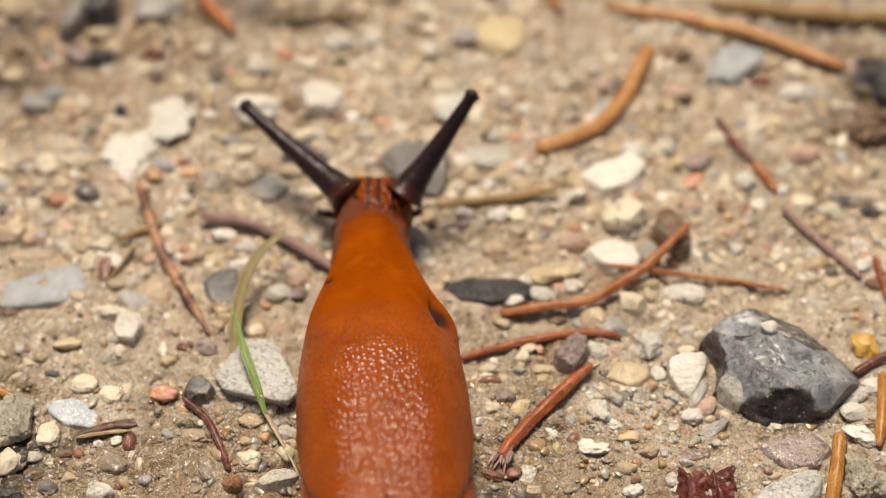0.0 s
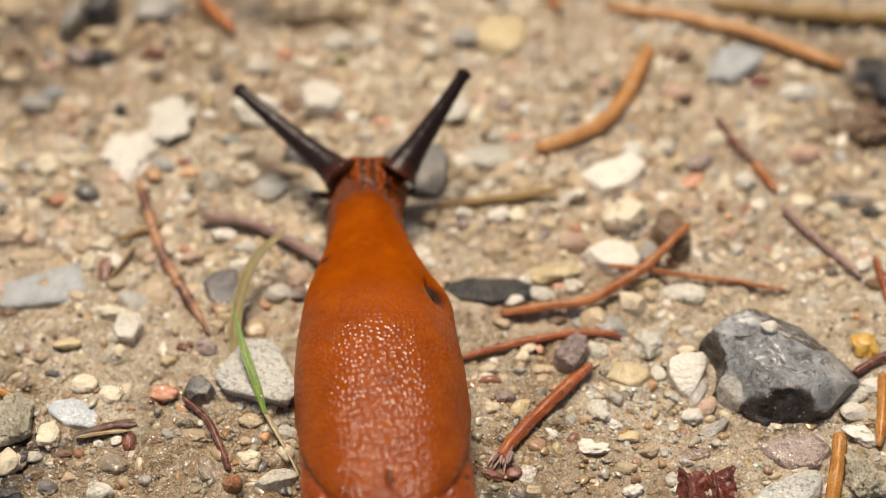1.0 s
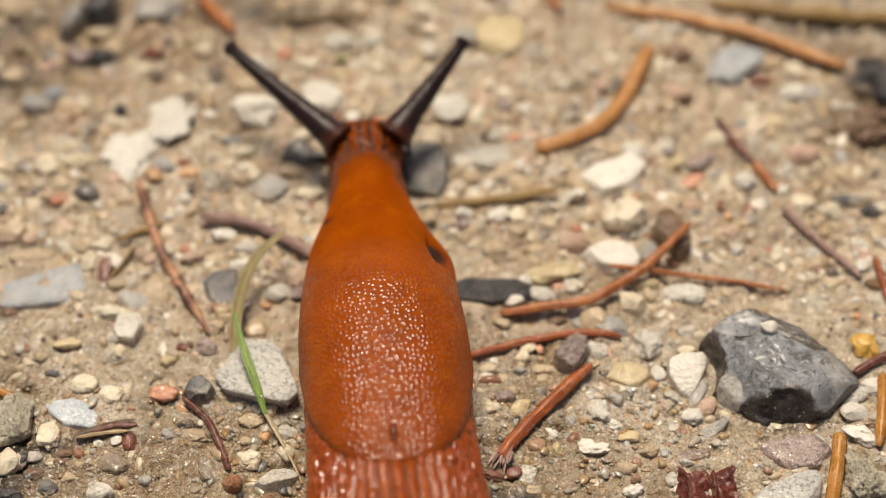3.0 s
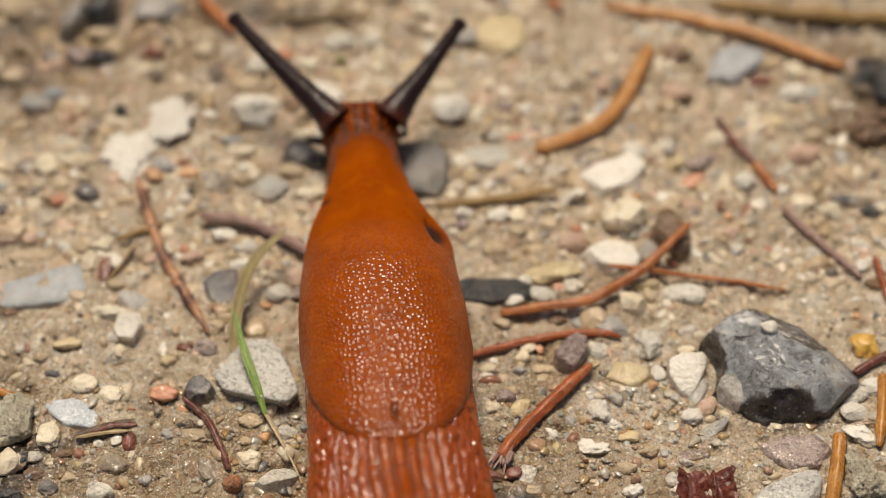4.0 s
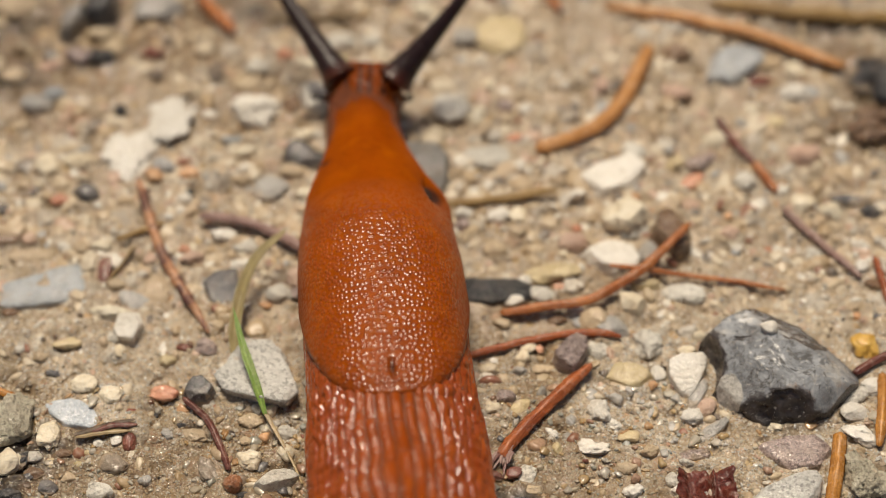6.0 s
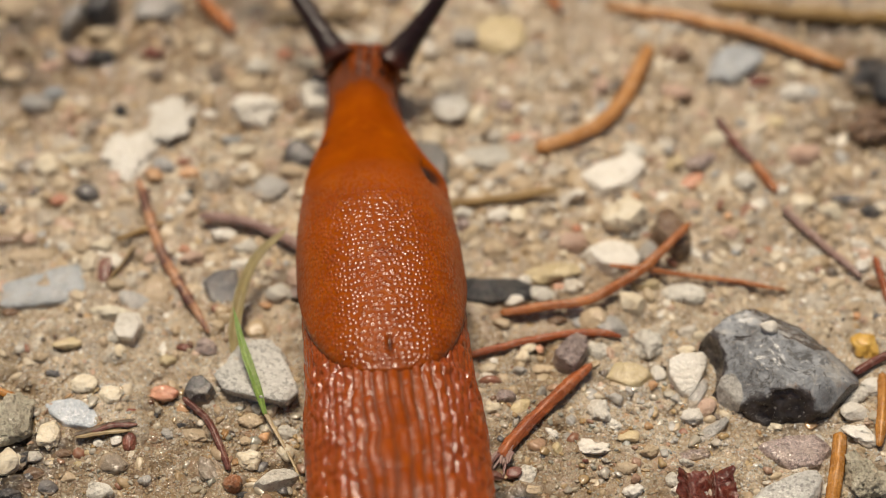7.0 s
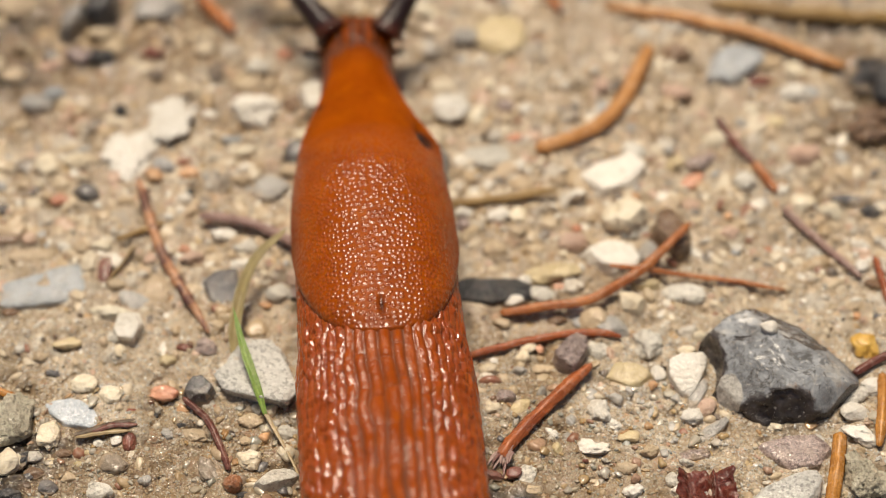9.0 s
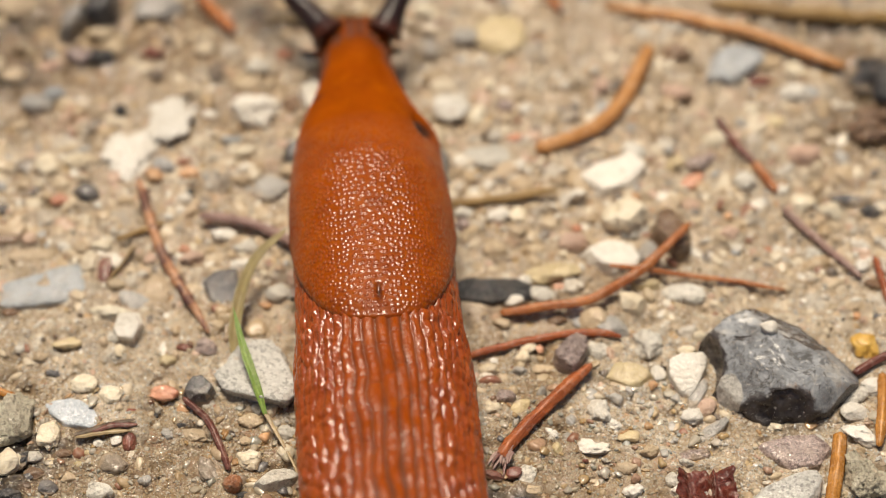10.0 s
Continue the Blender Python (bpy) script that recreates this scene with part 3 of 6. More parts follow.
pebble(-26.1, 3.8, 0.54, 0.49, 0.35, 0, "white", "round", 51)
pebble(-40.4, 7.8, 0.98, 0.62, 0.45, 0, "tan", "round", 52)
pebble(-34.5, -11.6, 1.40, 0.71, 0.51, 4, "ochre", "round", 53)
pebble(-29.6, -12.2, 0.78, 0.57, 0.51, 90, "cream", "tall", 54)
pebble(-29.6, -10.4, 1.78, 0.76, 0.46, 14, "pale", "angular", 55)
pebble(-35.4, -14.8, 0.98, 0.41, 0.29, -6, "dark", "round", 56)
pebble(-32.5, -16.3, 1.33, 1.05, 0.63, 0, "cream", "angular", 57)
pebble(-30.1, -17.6, 1.12, 0.99, 0.59, 0, "cream", "angular", 58)
pebble(-25.2, -13.5, 0.88, 0.70, 0.51, 0, "ochre", "round", 59)
pebble(-23.8, -12.0, 0.78, 0.53, 0.32, 0, "maroon", "angular", 60)
pebble(-21.6, -11.9, 1.04, 0.88, 0.53, -17, "purple", "angular", 61)
pebble(-25.3, -17.0, 1.54, 1.05, 0.75, -7, "red", "round", 62, 0.4)
pebble(-23.4, -18.8, 0.66, 0.58, 0.42, 0, "orange", "round", 63)
pebble(-38.7, -20.6, 2.88, 2.13, 1.53, 90, "rough", "round", 64, 0.4)
pebble(-38.6, -24.8, 1.54, 1.20, 0.87, 90, "cream", "round", 65, 0.4)
pebble(-35.2, -21.7, 1.61, 1.06, 0.76, 90, "cream", "round", 66, 0.5)
pebble(-35.2, -22.9, 0.69, 0.45, 0.33, 90, "cream", "round", 67, 0.9)
pebble(-36.3, -24.0, 0.75, 0.74, 0.45, 0, "pale", "angular", 68)
pebble(-28.0, -22.6, 0.97, 0.66, 0.47, 90, "maroon", "round", 69)
pebble(-30.8, -22.4, 0.52, 0.50, 0.30, 90, "white", "angular", 70)
pebble(-29.2, -22.2, 0.75, 0.56, 0.33, 90, "white", "angular", 71)
pebble(-29.3, -24.8, 1.53, 1.10, 0.55, -19, "smoky", "round", 72, 0.2)
pebble(-34.8, -27.4, 0.91, 0.90, 0.54, 90, "dark", "angular", 73)
pebble(-30.3, -27.8, 1.50, 1.07, 0.64, -14, "pale", "angular", 74)
pebble(-24.7, -21.5, 0.75, 0.61, 0.44, 90, "grey", "round", 75)
pebble(-22.2, -21.9, 1.25, 0.77, 0.35, -24, "tan", "flat", 76)
pebble(-23.5, -20.7, 0.56, 0.33, 0.35, -8, "black", "flat", 77)
pebble(-27.9, -19.3, 0.71, 0.52, 0.31, 0, "maroon", "angular", 78)
pebble(-25.9, -19.2, 0.35, 0.25, 0.18, 90, "black", "round", 79)
pebble(-31.6, -23.4, 0.45, 0.34, 0.25, 0, "ochre", "round", 80)
pebble(-33.5, -13.5, 0.52, 0.47, 0.34, 0, "tan", "round", 81)
pebble(-38.8, -12.2, 0.62, 0.53, 0.38, 0, "pale", "round", 82)
pebble(-18.5, 23.4, 1.35, 1.09, 0.79, 0, "pale", "round", 83)
pebble(-15.8, 25.6, 0.96, 0.84, 0.60, 0, "red", "round", 84)
pebble(-18.4, 17.4, 2.68, 2.15, 1.55, -8, "white", "round", 85)
pebble(-15.0, 18.3, 1.35, 0.95, 0.60, 90, "brown", "round", 86)
pebble(-13.5, 23.9, 1.36, 0.71, 0.51, 0, "cream", "round", 87)
pebble(-10.5, 26.9, 1.82, 1.23, 0.88, 0, "pale", "round", 88)
pebble(-7.3, 27.4, 1.25, 0.91, 0.54, 0, "pale", "angular", 89)
pebble(-10.4, 24.7, 0.91, 0.64, 0.46, 0, "pink", "round", 90)
pebble(-9.0, 16.5, 0.89, 0.69, 0.42, 0, "white", "angular", 91)
pebble(-6.0, 16.2, 1.11, 0.57, 0.34, 0, "red", "angular", 92)
pebble(-13.4, 11.6, 2.33, 1.73, 1.04, -21, "dark", "angular", 93)
pebble(-19.4, 12.3, 1.44, 0.75, 0.54, 12, "cream", "round", 94)
pebble(-20.6, 14.0, 1.10, 0.63, 0.45, 0, "blue", "round", 95)
pebble(-13.5, 14.4, 1.22, 0.69, 0.50, 0, "cream", "round", 96)
pebble(-12.7, 6.6, 1.63, 1.05, 0.75, 7, "cream", "round", 97)
pebble(-16.5, 7.7, 1.85, 1.85, 0.55, 0, "grey", "flat", 98)
pebble(-6.4, 23.5, 0.68, 0.58, 0.42, 0, "cream", "round", 99)
pebble(0.9, 17.6, 2.03, 2.01, 1.20, 90, "white", "angular", 100)
pebble(3.2, 16.9, 1.39, 1.06, 0.76, 90, "cream", "round", 101)
pebble(-1.7, 31.3, 1.61, 1.18, 0.85, 0, "cream", "round", 102)
pebble(5.8, 27.7, 3.02, 2.70, 0.81, -73, "ochre", "flat", 103, 0.3, "stone")
pebble(2.2, 27.5, 1.31, 1.29, 0.78, 0, "grey", "angular", 104)
pebble(6.2, 18.4, 0.89, 0.82, 0.59, 0, "purple", "round", 105)
pebble(8.1, 17.7, 0.78, 0.76, 0.55, 0, "white", "round", 106)
pebble(4.5, 11.7, 2.87, 1.86, 0.56, 8, "pale", "flat", 107)
pebble(7.0, 14.0, 1.11, 0.50, 0.35, 7, "red", "flat", 108)
pebble(13.0, 18.5, 0.51, 0.50, 0.36, 90, "dark", "round", 109)
pebble(15.8, 21.2, 1.01, 0.74, 0.53, 78, "pink", "round", 110)
pebble(12.4, 17.0, 0.61, 0.57, 0.41, 0, "white", "round", 111)
pebble(18.5, 12.4, 1.43, 1.00, 0.72, 0, "pale", "round", 112)
pebble(15.0, 23.1, 0.73, 0.70, 0.51, 0, "white", "round", 113)
pebble(4.5, 21.2, 0.77, 0.73, 0.53, 90, "cream", "round", 114)
pebble(23.3, 25.5, 1.70, 1.16, 0.83, 7, "brown", "round", 115)
pebble(23.0, 20.3, 1.80, 1.14, 0.82, 10, "pink", "round", 116)
pebble(35.2, 23.4, 1.31, 1.21, 0.72, 26, "cream", "angular", 117)
pebble(34.7, 19.9, 1.57, 1.21, 0.87, -8, "white", "round", 118)
pebble(31.5, 21.8, 1.37, 0.79, 0.35, 19, "maroon", "flat", 119)
pebble(34.9, 11.8, 1.82, 1.24, 0.90, -11, "pink", "round", 120)
pebble(26.5, 14.0, 1.44, 1.19, 0.72, 0, "cream", "angular", 121)
pebble(25.0, 11.0, 1.79, 0.98, 0.59, 25, "purple", "angular", 122)
pebble(22.5, 10.8, 1.04, 0.87, 0.63, 0, "ochre", "round", 123)
pebble(22.0, 12.5, 0.61, 0.56, 0.41, 0, "grey", "round", 124)
pebble(30.4, 18.0, 0.95, 0.84, 0.50, 90, "cream", "angular", 125)
pebble(32.5, 16.5, 1.22, 0.80, 0.35, 0, "ochre", "flat", 126)
# These two lumps stand in for a dark, bark-like mass.
pebble(42.8, 21.8, 4.2, 3.0, 1.82, 90, "black", "lumpy", 127, 0.3, "stone")
pebble(42.4, 15.2, 2.99, 2.52, 1.64, 0, "brown", "lumpy", 128)
pebble(38.7, 11.8, 0.94, 0.77, 0.55, 90, "grey", "round", 129)
pebble(36.3, 14.8, 1.11, 0.72, 0.35, 0, "tan", "flat", 130)
pebble(29.1, 8.0, 1.25, 1.11, 0.80, 0, "pale", "round", 131)
pebble(24.0, 8.5, 1.52, 0.80, 0.35, 36, "red", "flat", 132)
pebble(34.5, 5.8, 1.25, 1.04, 0.63, 9, "cream", "angular", 133)
pebble(37.0, 4.5, 1.24, 1.23, 0.88, 0, "cream", "round", 134)
pebble(38.8, 6.3, 2.29, 0.70, 0.35, -11, "dark", "flat", 135)
pebble(40.8, 4.4, 1.08, 0.81, 0.73, 0, "dark", "tall", 136)
pebble(32.6, 7.0, 0.74, 0.71, 0.51, 90, "white", "round", 137)
pebble(27.1, 1.8, 1.02, 0.73, 0.53, 0, "pink", "round", 138)
pebble(30.7, 0.0, 0.43, 0.30, 0.22, 0, "red", "round", 139)
pebble(31.6, -0.0, 0.55, 0.48, 0.29, 90, "white", "angular", 140)
pebble(34.9, -0.7, 1.17, 0.83, 0.35, 0, "pale", "flat", 141)
pebble(22.2, -5.6, 2.32, 1.14, 0.68, -6, "pale", "angular", 142)
pebble(19.3, -0.8, 1.57, 1.17, 0.70, 90, "grey", "angular", 143)
pebble(39.3, -2.6, 0.78, 0.74, 0.53, 90, "white", "round", 144)
pebble(40.9, -2.8, 0.74, 0.60, 0.43, 0, "pale", "round", 145)
pebble(40.2, -4.5, 0.95, 0.69, 0.35, 0, "brown", "flat", 146)
pebble(38.2, -8.2, 0.47, 0.42, 0.30, 0, "orange", "round", 147)
pebble(40.3, -8.4, 0.58, 0.53, 0.39, 0, "dark", "round", 148)
pebble(27.2, 4.1, 0.49, 0.49, 0.35, 90, "orange", "round", 149)
pebble(28.9, -3.8, 0.37, 0.36, 0.26, 0, "dark", "round", 150)
pebble(22.3, -12.3, 0.94, 0.53, 0.35, 15, "cream", "flat", 151, 0.9)
pebble(22.9, -17.5, 1.99, 0.66, 0.35, 64, "grey", "flat", 152)
pebble(22.4, -19.8, 1.32, 0.92, 0.60, 8, "white", "lumpy", 153)
pebble(23.8, -18.8, 1.05, 0.96, 0.58, -81, "pink", "angular", 154)
pebble(24.4, -21.0, 1.91, 0.66, 0.40, 39, "grey", "angular", 155)
pebble(30.0, -20.5, 0.96, 0.63, 0.41, 0, "cream", "lumpy", 156)
pebble(37.0, -17.6, 1.49, 0.83, 0.35, 27, "pale", "flat", 157, 0.6)
pebble(37.0, -19.2, 1.32, 1.10, 0.66, 0, "white", "angular", 158)
pebble(39.0, -16.5, 1.18, 0.99, 0.59, 0, "white", "angular", 159)
pebble(38.6, -12.0, 1.41, 1.35, 0.97, 90, "amber", "round", 160)
pebble(37.2, -21.9, 1.84, 1.08, 0.70, -19, "white", "lumpy", 161, 0.4)
pebble(37.9, -26.7, 2.61, 2.60, 1.69, 90, "rough", "lumpy", 162)
pebble(21.6, -25.1, 0.81, 0.39, 0.35, -15, "pale", "flat", 163, 0.8)
pebble(22.2, -24.0, 1.61, 0.78, 0.35, 7, "purple", "flat", 164, 0.05)
pebble(20.3, -26.7, 0.79, 0.70, 0.42, 90, "pale", "angular", 165)
pebble(20.9, -27.9, 1.00, 0.57, 0.37, 0, "white", "lumpy", 166)
pebble(-20.8, 1.6, 1.30, 0.97, 0.70, -17, "white", "round", 167)
pebble(-18.6, 0.2, 1.39, 0.85, 0.51, 6, "pale", "angular", 168)
pebble(-19.1, -1.8, 1.17, 0.66, 0.40, 0, "white", "angular", 169)
pebble(-15.2, -5.7, 1.27, 1.13, 0.68, -21, "pale", "angular", 170)
pebble(-13.5, -3.6, 1.16, 1.14, 0.69, 0, "pink", "angular", 171)
pebble(-13.6, -5.4, 1.05, 0.72, 0.43, 0, "purple", "angular", 172)
pebble(-16.5, -6.9, 0.68, 0.48, 0.34, 0, "orange", "round", 173)
pebble(-19.5, 8.5, 1.20, 0.74, 0.53, 0, "tan", "round", 174)
pebble(-14.4, 9.9, 1.42, 0.93, 0.56, 0, "tan", "angular", 175)
pebble(-15.5, -19.0, 0.87, 0.66, 0.60, 80, "cream", "tall", 176)
pebble(-15.4, -21.0, 0.66, 0.58, 0.35, 0, "cream", "angular", 177)
pebble(-16.0, -22.0, 0.57, 0.56, 0.40, 90, "orange", "round", 178)
pebble(-17.2, -20.3, 1.22, 0.81, 0.48, 0, "tan", "angular", 179)
pebble(-13.9, -21.5, 1.01, 0.75, 0.45, 0, "pale", "angular", 180)
pebble(-17.2, -24.6, 1.26, 1.09, 0.66, -47, "cream", "angular", 181)
pebble(-14.0, -23.7, 0.97, 0.86, 0.51, 90, "cream", "angular", 182)
pebble(-16.0, -25.2, 0.69, 0.43, 0.26, 48, "dark", "angular", 183)
pebble(-17.6, -28.2, 0.60, 0.40, 0.28, 0, "black", "round", 184)
pebble(-14.1, -27.8, 0.60, 0.51, 0.37, 0, "dark", "round", 185)
pebble(-17.6, -22.4, 0.61, 0.46, 0.33, 0, "tan", "round", 186)
pebble(-18.9, -17.4, 0.72, 0.46, 0.33, 0, "tan", "round", 187)
pebble(6.7, -6.2, 1.08, 0.70, 0.42, 32, "white", "angular", 188, 0.8)
pebble(7.7, -3.8, 0.90, 0.66, 0.48, 0, "white", "round", 189)
pebble(9.3, -5.7, 1.26, 0.90, 0.54, 0, "pale", "angular", 190)
pebble(10.3, -2.9, 2.76, 1.63, 0.98, 5, "ochre", "angular", 191)
pebble(10.9, -5.0, 0.69, 0.54, 0.39, 0, "red", "round", 192)
pebble(17.2, 3.4, 2.32, 2.21, 1.59, -51, "cream", "round", 193, 0.4)
pebble(18.1, 1.8, 1.51, 1.03, 0.74, 14, "pale", "round", 194)
pebble(4.1, 5.8, 0.60, 0.55, 0.40, 0, "cream", "round", 195)
pebble(5.3, 4.1, 1.19, 0.92, 0.55, 0, "white", "angular", 196)
pebble(1.9, 4.3, 1.03, 0.80, 0.57, 0, "white", "round", 197)
pebble(1.8, 2.7, 0.86, 0.73, 0.53, 0, "purple", "round", 198)
pebble(7.1, 4.1, 1.04, 0.92, 0.66, 90, "cream", "round", 199)
pebble(7.3, 2.0, 0.91, 0.73, 0.53, 0, "tan", "round", 200)
pebble(12.3, 0.6, 1.44, 1.15, 0.69, 0, "pink", "angular", 201)
pebble(12.7, 2.4, 0.59, 0.55, 0.40, 0, "red", "round", 202)
pebble(12.8, 6.7, 1.03, 0.68, 0.49, 0, "white", "round", 203)
pebble(18.2, 6.3, 0.81, 0.55, 0.40, 0, "orange", "round", 204)
pebble(-1.3, 3.6, 0.98, 0.86, 0.62, 90, "tan", "round", 205)
pebble(5.3, -9.0, 1.00, 0.65, 0.47, -13, "tan", "round", 206)
pebble(12.5, -7.5, 1.00, 0.54, 0.32, 0, "white", "angular", 207)
pebble(13.9, -8.6, 1.36, 1.31, 0.78, 0, "tan", "angular", 208)
pebble(15.7, -9.5, 1.56, 1.30, 0.78, 0, "grey", "angular", 209)
pebble(10.5, -8.6, 1.05, 0.55, 0.35, 0, "brown", "flat", 210)
pebble(18.9, -4.6, 1.48, 0.84, 0.60, 6, "ochre", "round", 211)
pebble(12.8, -2.5, 0.58, 0.54, 0.39, 0, "white", "round", 212)
pebble(4.9, -0.1, 1.17, 0.97, 0.58, 0, "tan", "angular", 213)
pebble(0.8, -10.3, 0.83, 0.83, 0.60, 0, "grey", "round", 214)
pebble(7.7, -11.8, 0.89, 0.82, 0.49, 21, "cream", "angular", 215)
pebble(8.9, -12.0, 0.59, 0.41, 0.30, 90, "red", "round", 216)
pebble(14.3, -12.4, 1.06, 0.98, 0.59, 90, "pale", "angular", 217)
pebble(18.7, -11.7, 1.71, 1.50, 0.98, 90, "pale", "lumpy", 218)
pebble(19.6, -14.9, 0.99, 0.72, 0.43, 90, "white", "angular", 219)
pebble(19.0, -16.2, 0.56, 0.52, 0.38, 0, "orange", "round", 220)
pebble(14.0, -18.9, 1.62, 1.17, 0.76, 90, "white", "lumpy", 221)
pebble(15.3, -20.4, 0.91, 0.69, 0.45, 0, "white", "lumpy", 222)
pebble(16.6, -21.8, 1.01, 0.66, 0.35, 0, "ochre", "flat", 223)
pebble(5.7, -17.7, 0.92, 0.81, 0.59, 0, "purple", "round", 224)
pebble(6.9, -18.8, 1.23, 0.67, 0.35, 43, "ochre", "flat", 225)
pebble(6.6, -20.0, 0.41, 0.40, 0.24, 0, "black", "angular", 226)
pebble(4.5, -19.0, 0.76, 0.69, 0.50, 0, "cream", "round", 227)
pebble(10.2, -23.4, 0.80, 0.55, 0.40, 90, "ochre", "round", 228)
pebble(8.9, -24.0, 0.51, 0.45, 0.33, 90, "black", "round", 229)
pebble(13.4, -23.1, 1.61, 0.97, 0.63, 0, "white", "lumpy", 230)
pebble(12.6, -24.6, 0.40, 0.26, 0.35, 0, "maroon", "flat", 231)
pebble(16.3, -25.6, 0.95, 0.68, 0.41, 7, "tan", "angular", 232)
pebble(18.4, -23.7, 0.91, 0.69, 0.49, 0, "tan", "round", 233)
pebble(17.1, -19.1, 0.80, 0.33, 0.20, -40, "black", "angular", 234)
pebble(7.5, -26.1, 1.14, 0.85, 0.51, 90, "pale", "angular", 235)
pebble(4.5, -26.4, 1.00, 0.51, 0.31, -12, "maroon", "angular", 236)
pebble(6.3, -26.0, 1.01, 0.73, 0.48, -14, "maroon", "lumpy", 237)
pebble(7.6, -25.5, 0.60, 0.34, 0.25, 0, "maroon", "round", 238)
pebble(8.0, -27.7, 0.90, 0.51, 0.31, 0, "tan", "angular", 239)
pebble(16.7, -28.0, 1.10, 0.79, 0.51, 14, "white", "lumpy", 240)
pebble(9.7, -21.8, 0.83, 0.56, 0.36, -33, "white", "lumpy", 241)
pebble(7.3, -13.0, 0.72, 0.70, 0.51, 0, "cream", "round", 242)
pebble(4.7, -13.5, 0.46, 0.41, 0.30, 0, "white", "round", 243)
pebble(9.1, -14.1, 1.24, 0.61, 0.35, 0, "tan", "flat", 244)
pebble(13.1, -17.0, 0.46, 0.41, 0.29, 0, "cream", "round", 245)
pebble(5.1, -22.4, 0.40, 0.34, 0.25, 0, "dark", "round", 246)
pebble(11.5, -19.9, 0.66, 0.51, 0.35, 90, "grey", "flat", 247)
pebble(14.9, -16.7, 0.51, 0.47, 0.34, 0, "tan", "round", 248)
# The next eight dark stones are added for the shade in gaps.
pebble(-41.4, 1.0, 1.50, 0.84, 0.35, 0, "brown", "flat", 249)
pebble(-42.0, 4.7, 0.76, 0.74, 0.53, 0, "dark", "round", 250)
pebble(-38.3, -28.1, 1.19, 0.68, 0.49, 0, "black", "round", 251, 0.2)
pebble(-36.8, -26.2, 0.70, 0.51, 0.31, 0, "dark", "angular", 252)
pebble(-37.4, -24.3, 1.14, 0.70, 0.51, 90, "black", "round", 253, 0)
pebble(-37.8, -28.7, 1.69, 0.56, 0.41, 0, "black", "round", 254, 0)
pebble(-33.8, -23.7, 0.80, 0.51, 0.37, 0, "brown", "round", 255, 0.1)
pebble(-36.2, -25.8, 1.00, 0.68, 0.41, 0, "brown", "angular", 256, 0.1)
pebble(-33.2, -26.2, 0.80, 0.57, 0.34, 0, "tan", "angular", 257)
pebble(-32.3, -24.9, 0.60, 0.46, 0.33, 0, "ochre", "round", 258)
pebble(-26.4, -26.7, 0.70, 0.51, 0.37, 0, "grey", "round", 259)
pebble(-25.1, -23.6, 0.60, 0.46, 0.27, 0, "tan", "angular", 260)


pebble(-20.8, -25.6, 1.7, 0.95, 0.45, 108, "smoky", "round", 261, 0.2)


def cut_block(level, planes, sharp, rough, seed, chips=0):
    """A block bounded by the given planes (nx, ny, nz, distance in mm), with worn edges and conchoidal hollows."""
    v, q = BALLS[level]
    p = np.array(planes, float)
    n = p[:, :3] / np.linalg.norm(p[:, :3], axis=1)[:, None]
    cut = np.maximum(v @ n.T / p[:, 3], 1e-4)
    r = np.sum(cut ** sharp, 1) ** (-1 / sharp)
    w = v * r[:, None]
    rng = np.random.default_rng(seed)
    w = flaked(w, rng, chips, 0.86)
    for size, amp in ((5.0, 1.0), (2.0, 0.5), (0.8, 0.28), (0.35, 0.12)):
        w = w + v * (rough * amp * vnoise(*(w / size + seed).T, seed))[:, None]
    return w, q


def block_stone(x, y, kind, word, top, sides, seed, tilt=0.0):
    """A stone with a broken outline: sides are (bearing in degrees, distance in mm, slope), top its height over the soil."""
    planes = [(math.cos(radians(a)), math.sin(radians(a)), t, d) for a, d, t in sides]
    rng = np.random.default_rng(seed)
    size = max(d for a, d, t in sides)
    lean = 0.55 * top / size
    planes += [(rng.uniform(-lean, lean) * 0.5, rng.uniform(-lean, lean) * 0.5 - tilt, 1, top), (0, 0, -1, 0.8)]
    if not tilt:
        planes.append((rng.uniform(-lean, lean), rng.uniform(-lean, lean), 1, top * 1.08))
    v, q = cut_block(5, planes, 110, (0.07 if kind in ("purple", "rough", "bone") else 0.045) * size + 0.07, seed % 50, 14)
    name = "stone" if size > 3 else "pebble"
    SPOTS.append((x, y, size * 0.85))
    me = mesh_of(name, v, q, soil=smear(v, 0.0, 0.2 * top, seed % 40))
    big = "large " if size > 3 else ""
    return thing(name, me, STONES[kind], at_mm(x, y, float(ground_z(x, y)) * 0.5), f"{big}{word} {SAID[kind]} with broken edges on sandy soil", "stone", "gravel on the path")


block_stone(-16.6, -15.2, "bone", "flat", 1.52, ((141, 3.37, 0.15), (62, 3.53, 0.3), (18, 2.91, 0.2), (-41, 4.0, -0.3), (-105, 2.7, -0.3), (-146, 3.59, -0.3)), 403)
block_stone(-37.4, -5.0, "blue", "flat", 0.4, ((146, 3.21, 0.2), (116, 2.06, 0.35), (106, 2.02, 0.25), (10, 5.0, 0.15), (-72, 2.13, 0.3), (-79, 1.94, 0.2), (-124, 3.54, 0.35)), 406)
block_stone(4.4, -5.2, "black", "flat", 0.52, ((109, 2.05, 0.25), (92, 1.56, 0.15), (54, 2.51, 0.3), (-24, 3.92, 0.2), (-82, 1.56, 0.35), (-98, 1.52, 0.25), (-138, 3.31, 0.15)), 409)
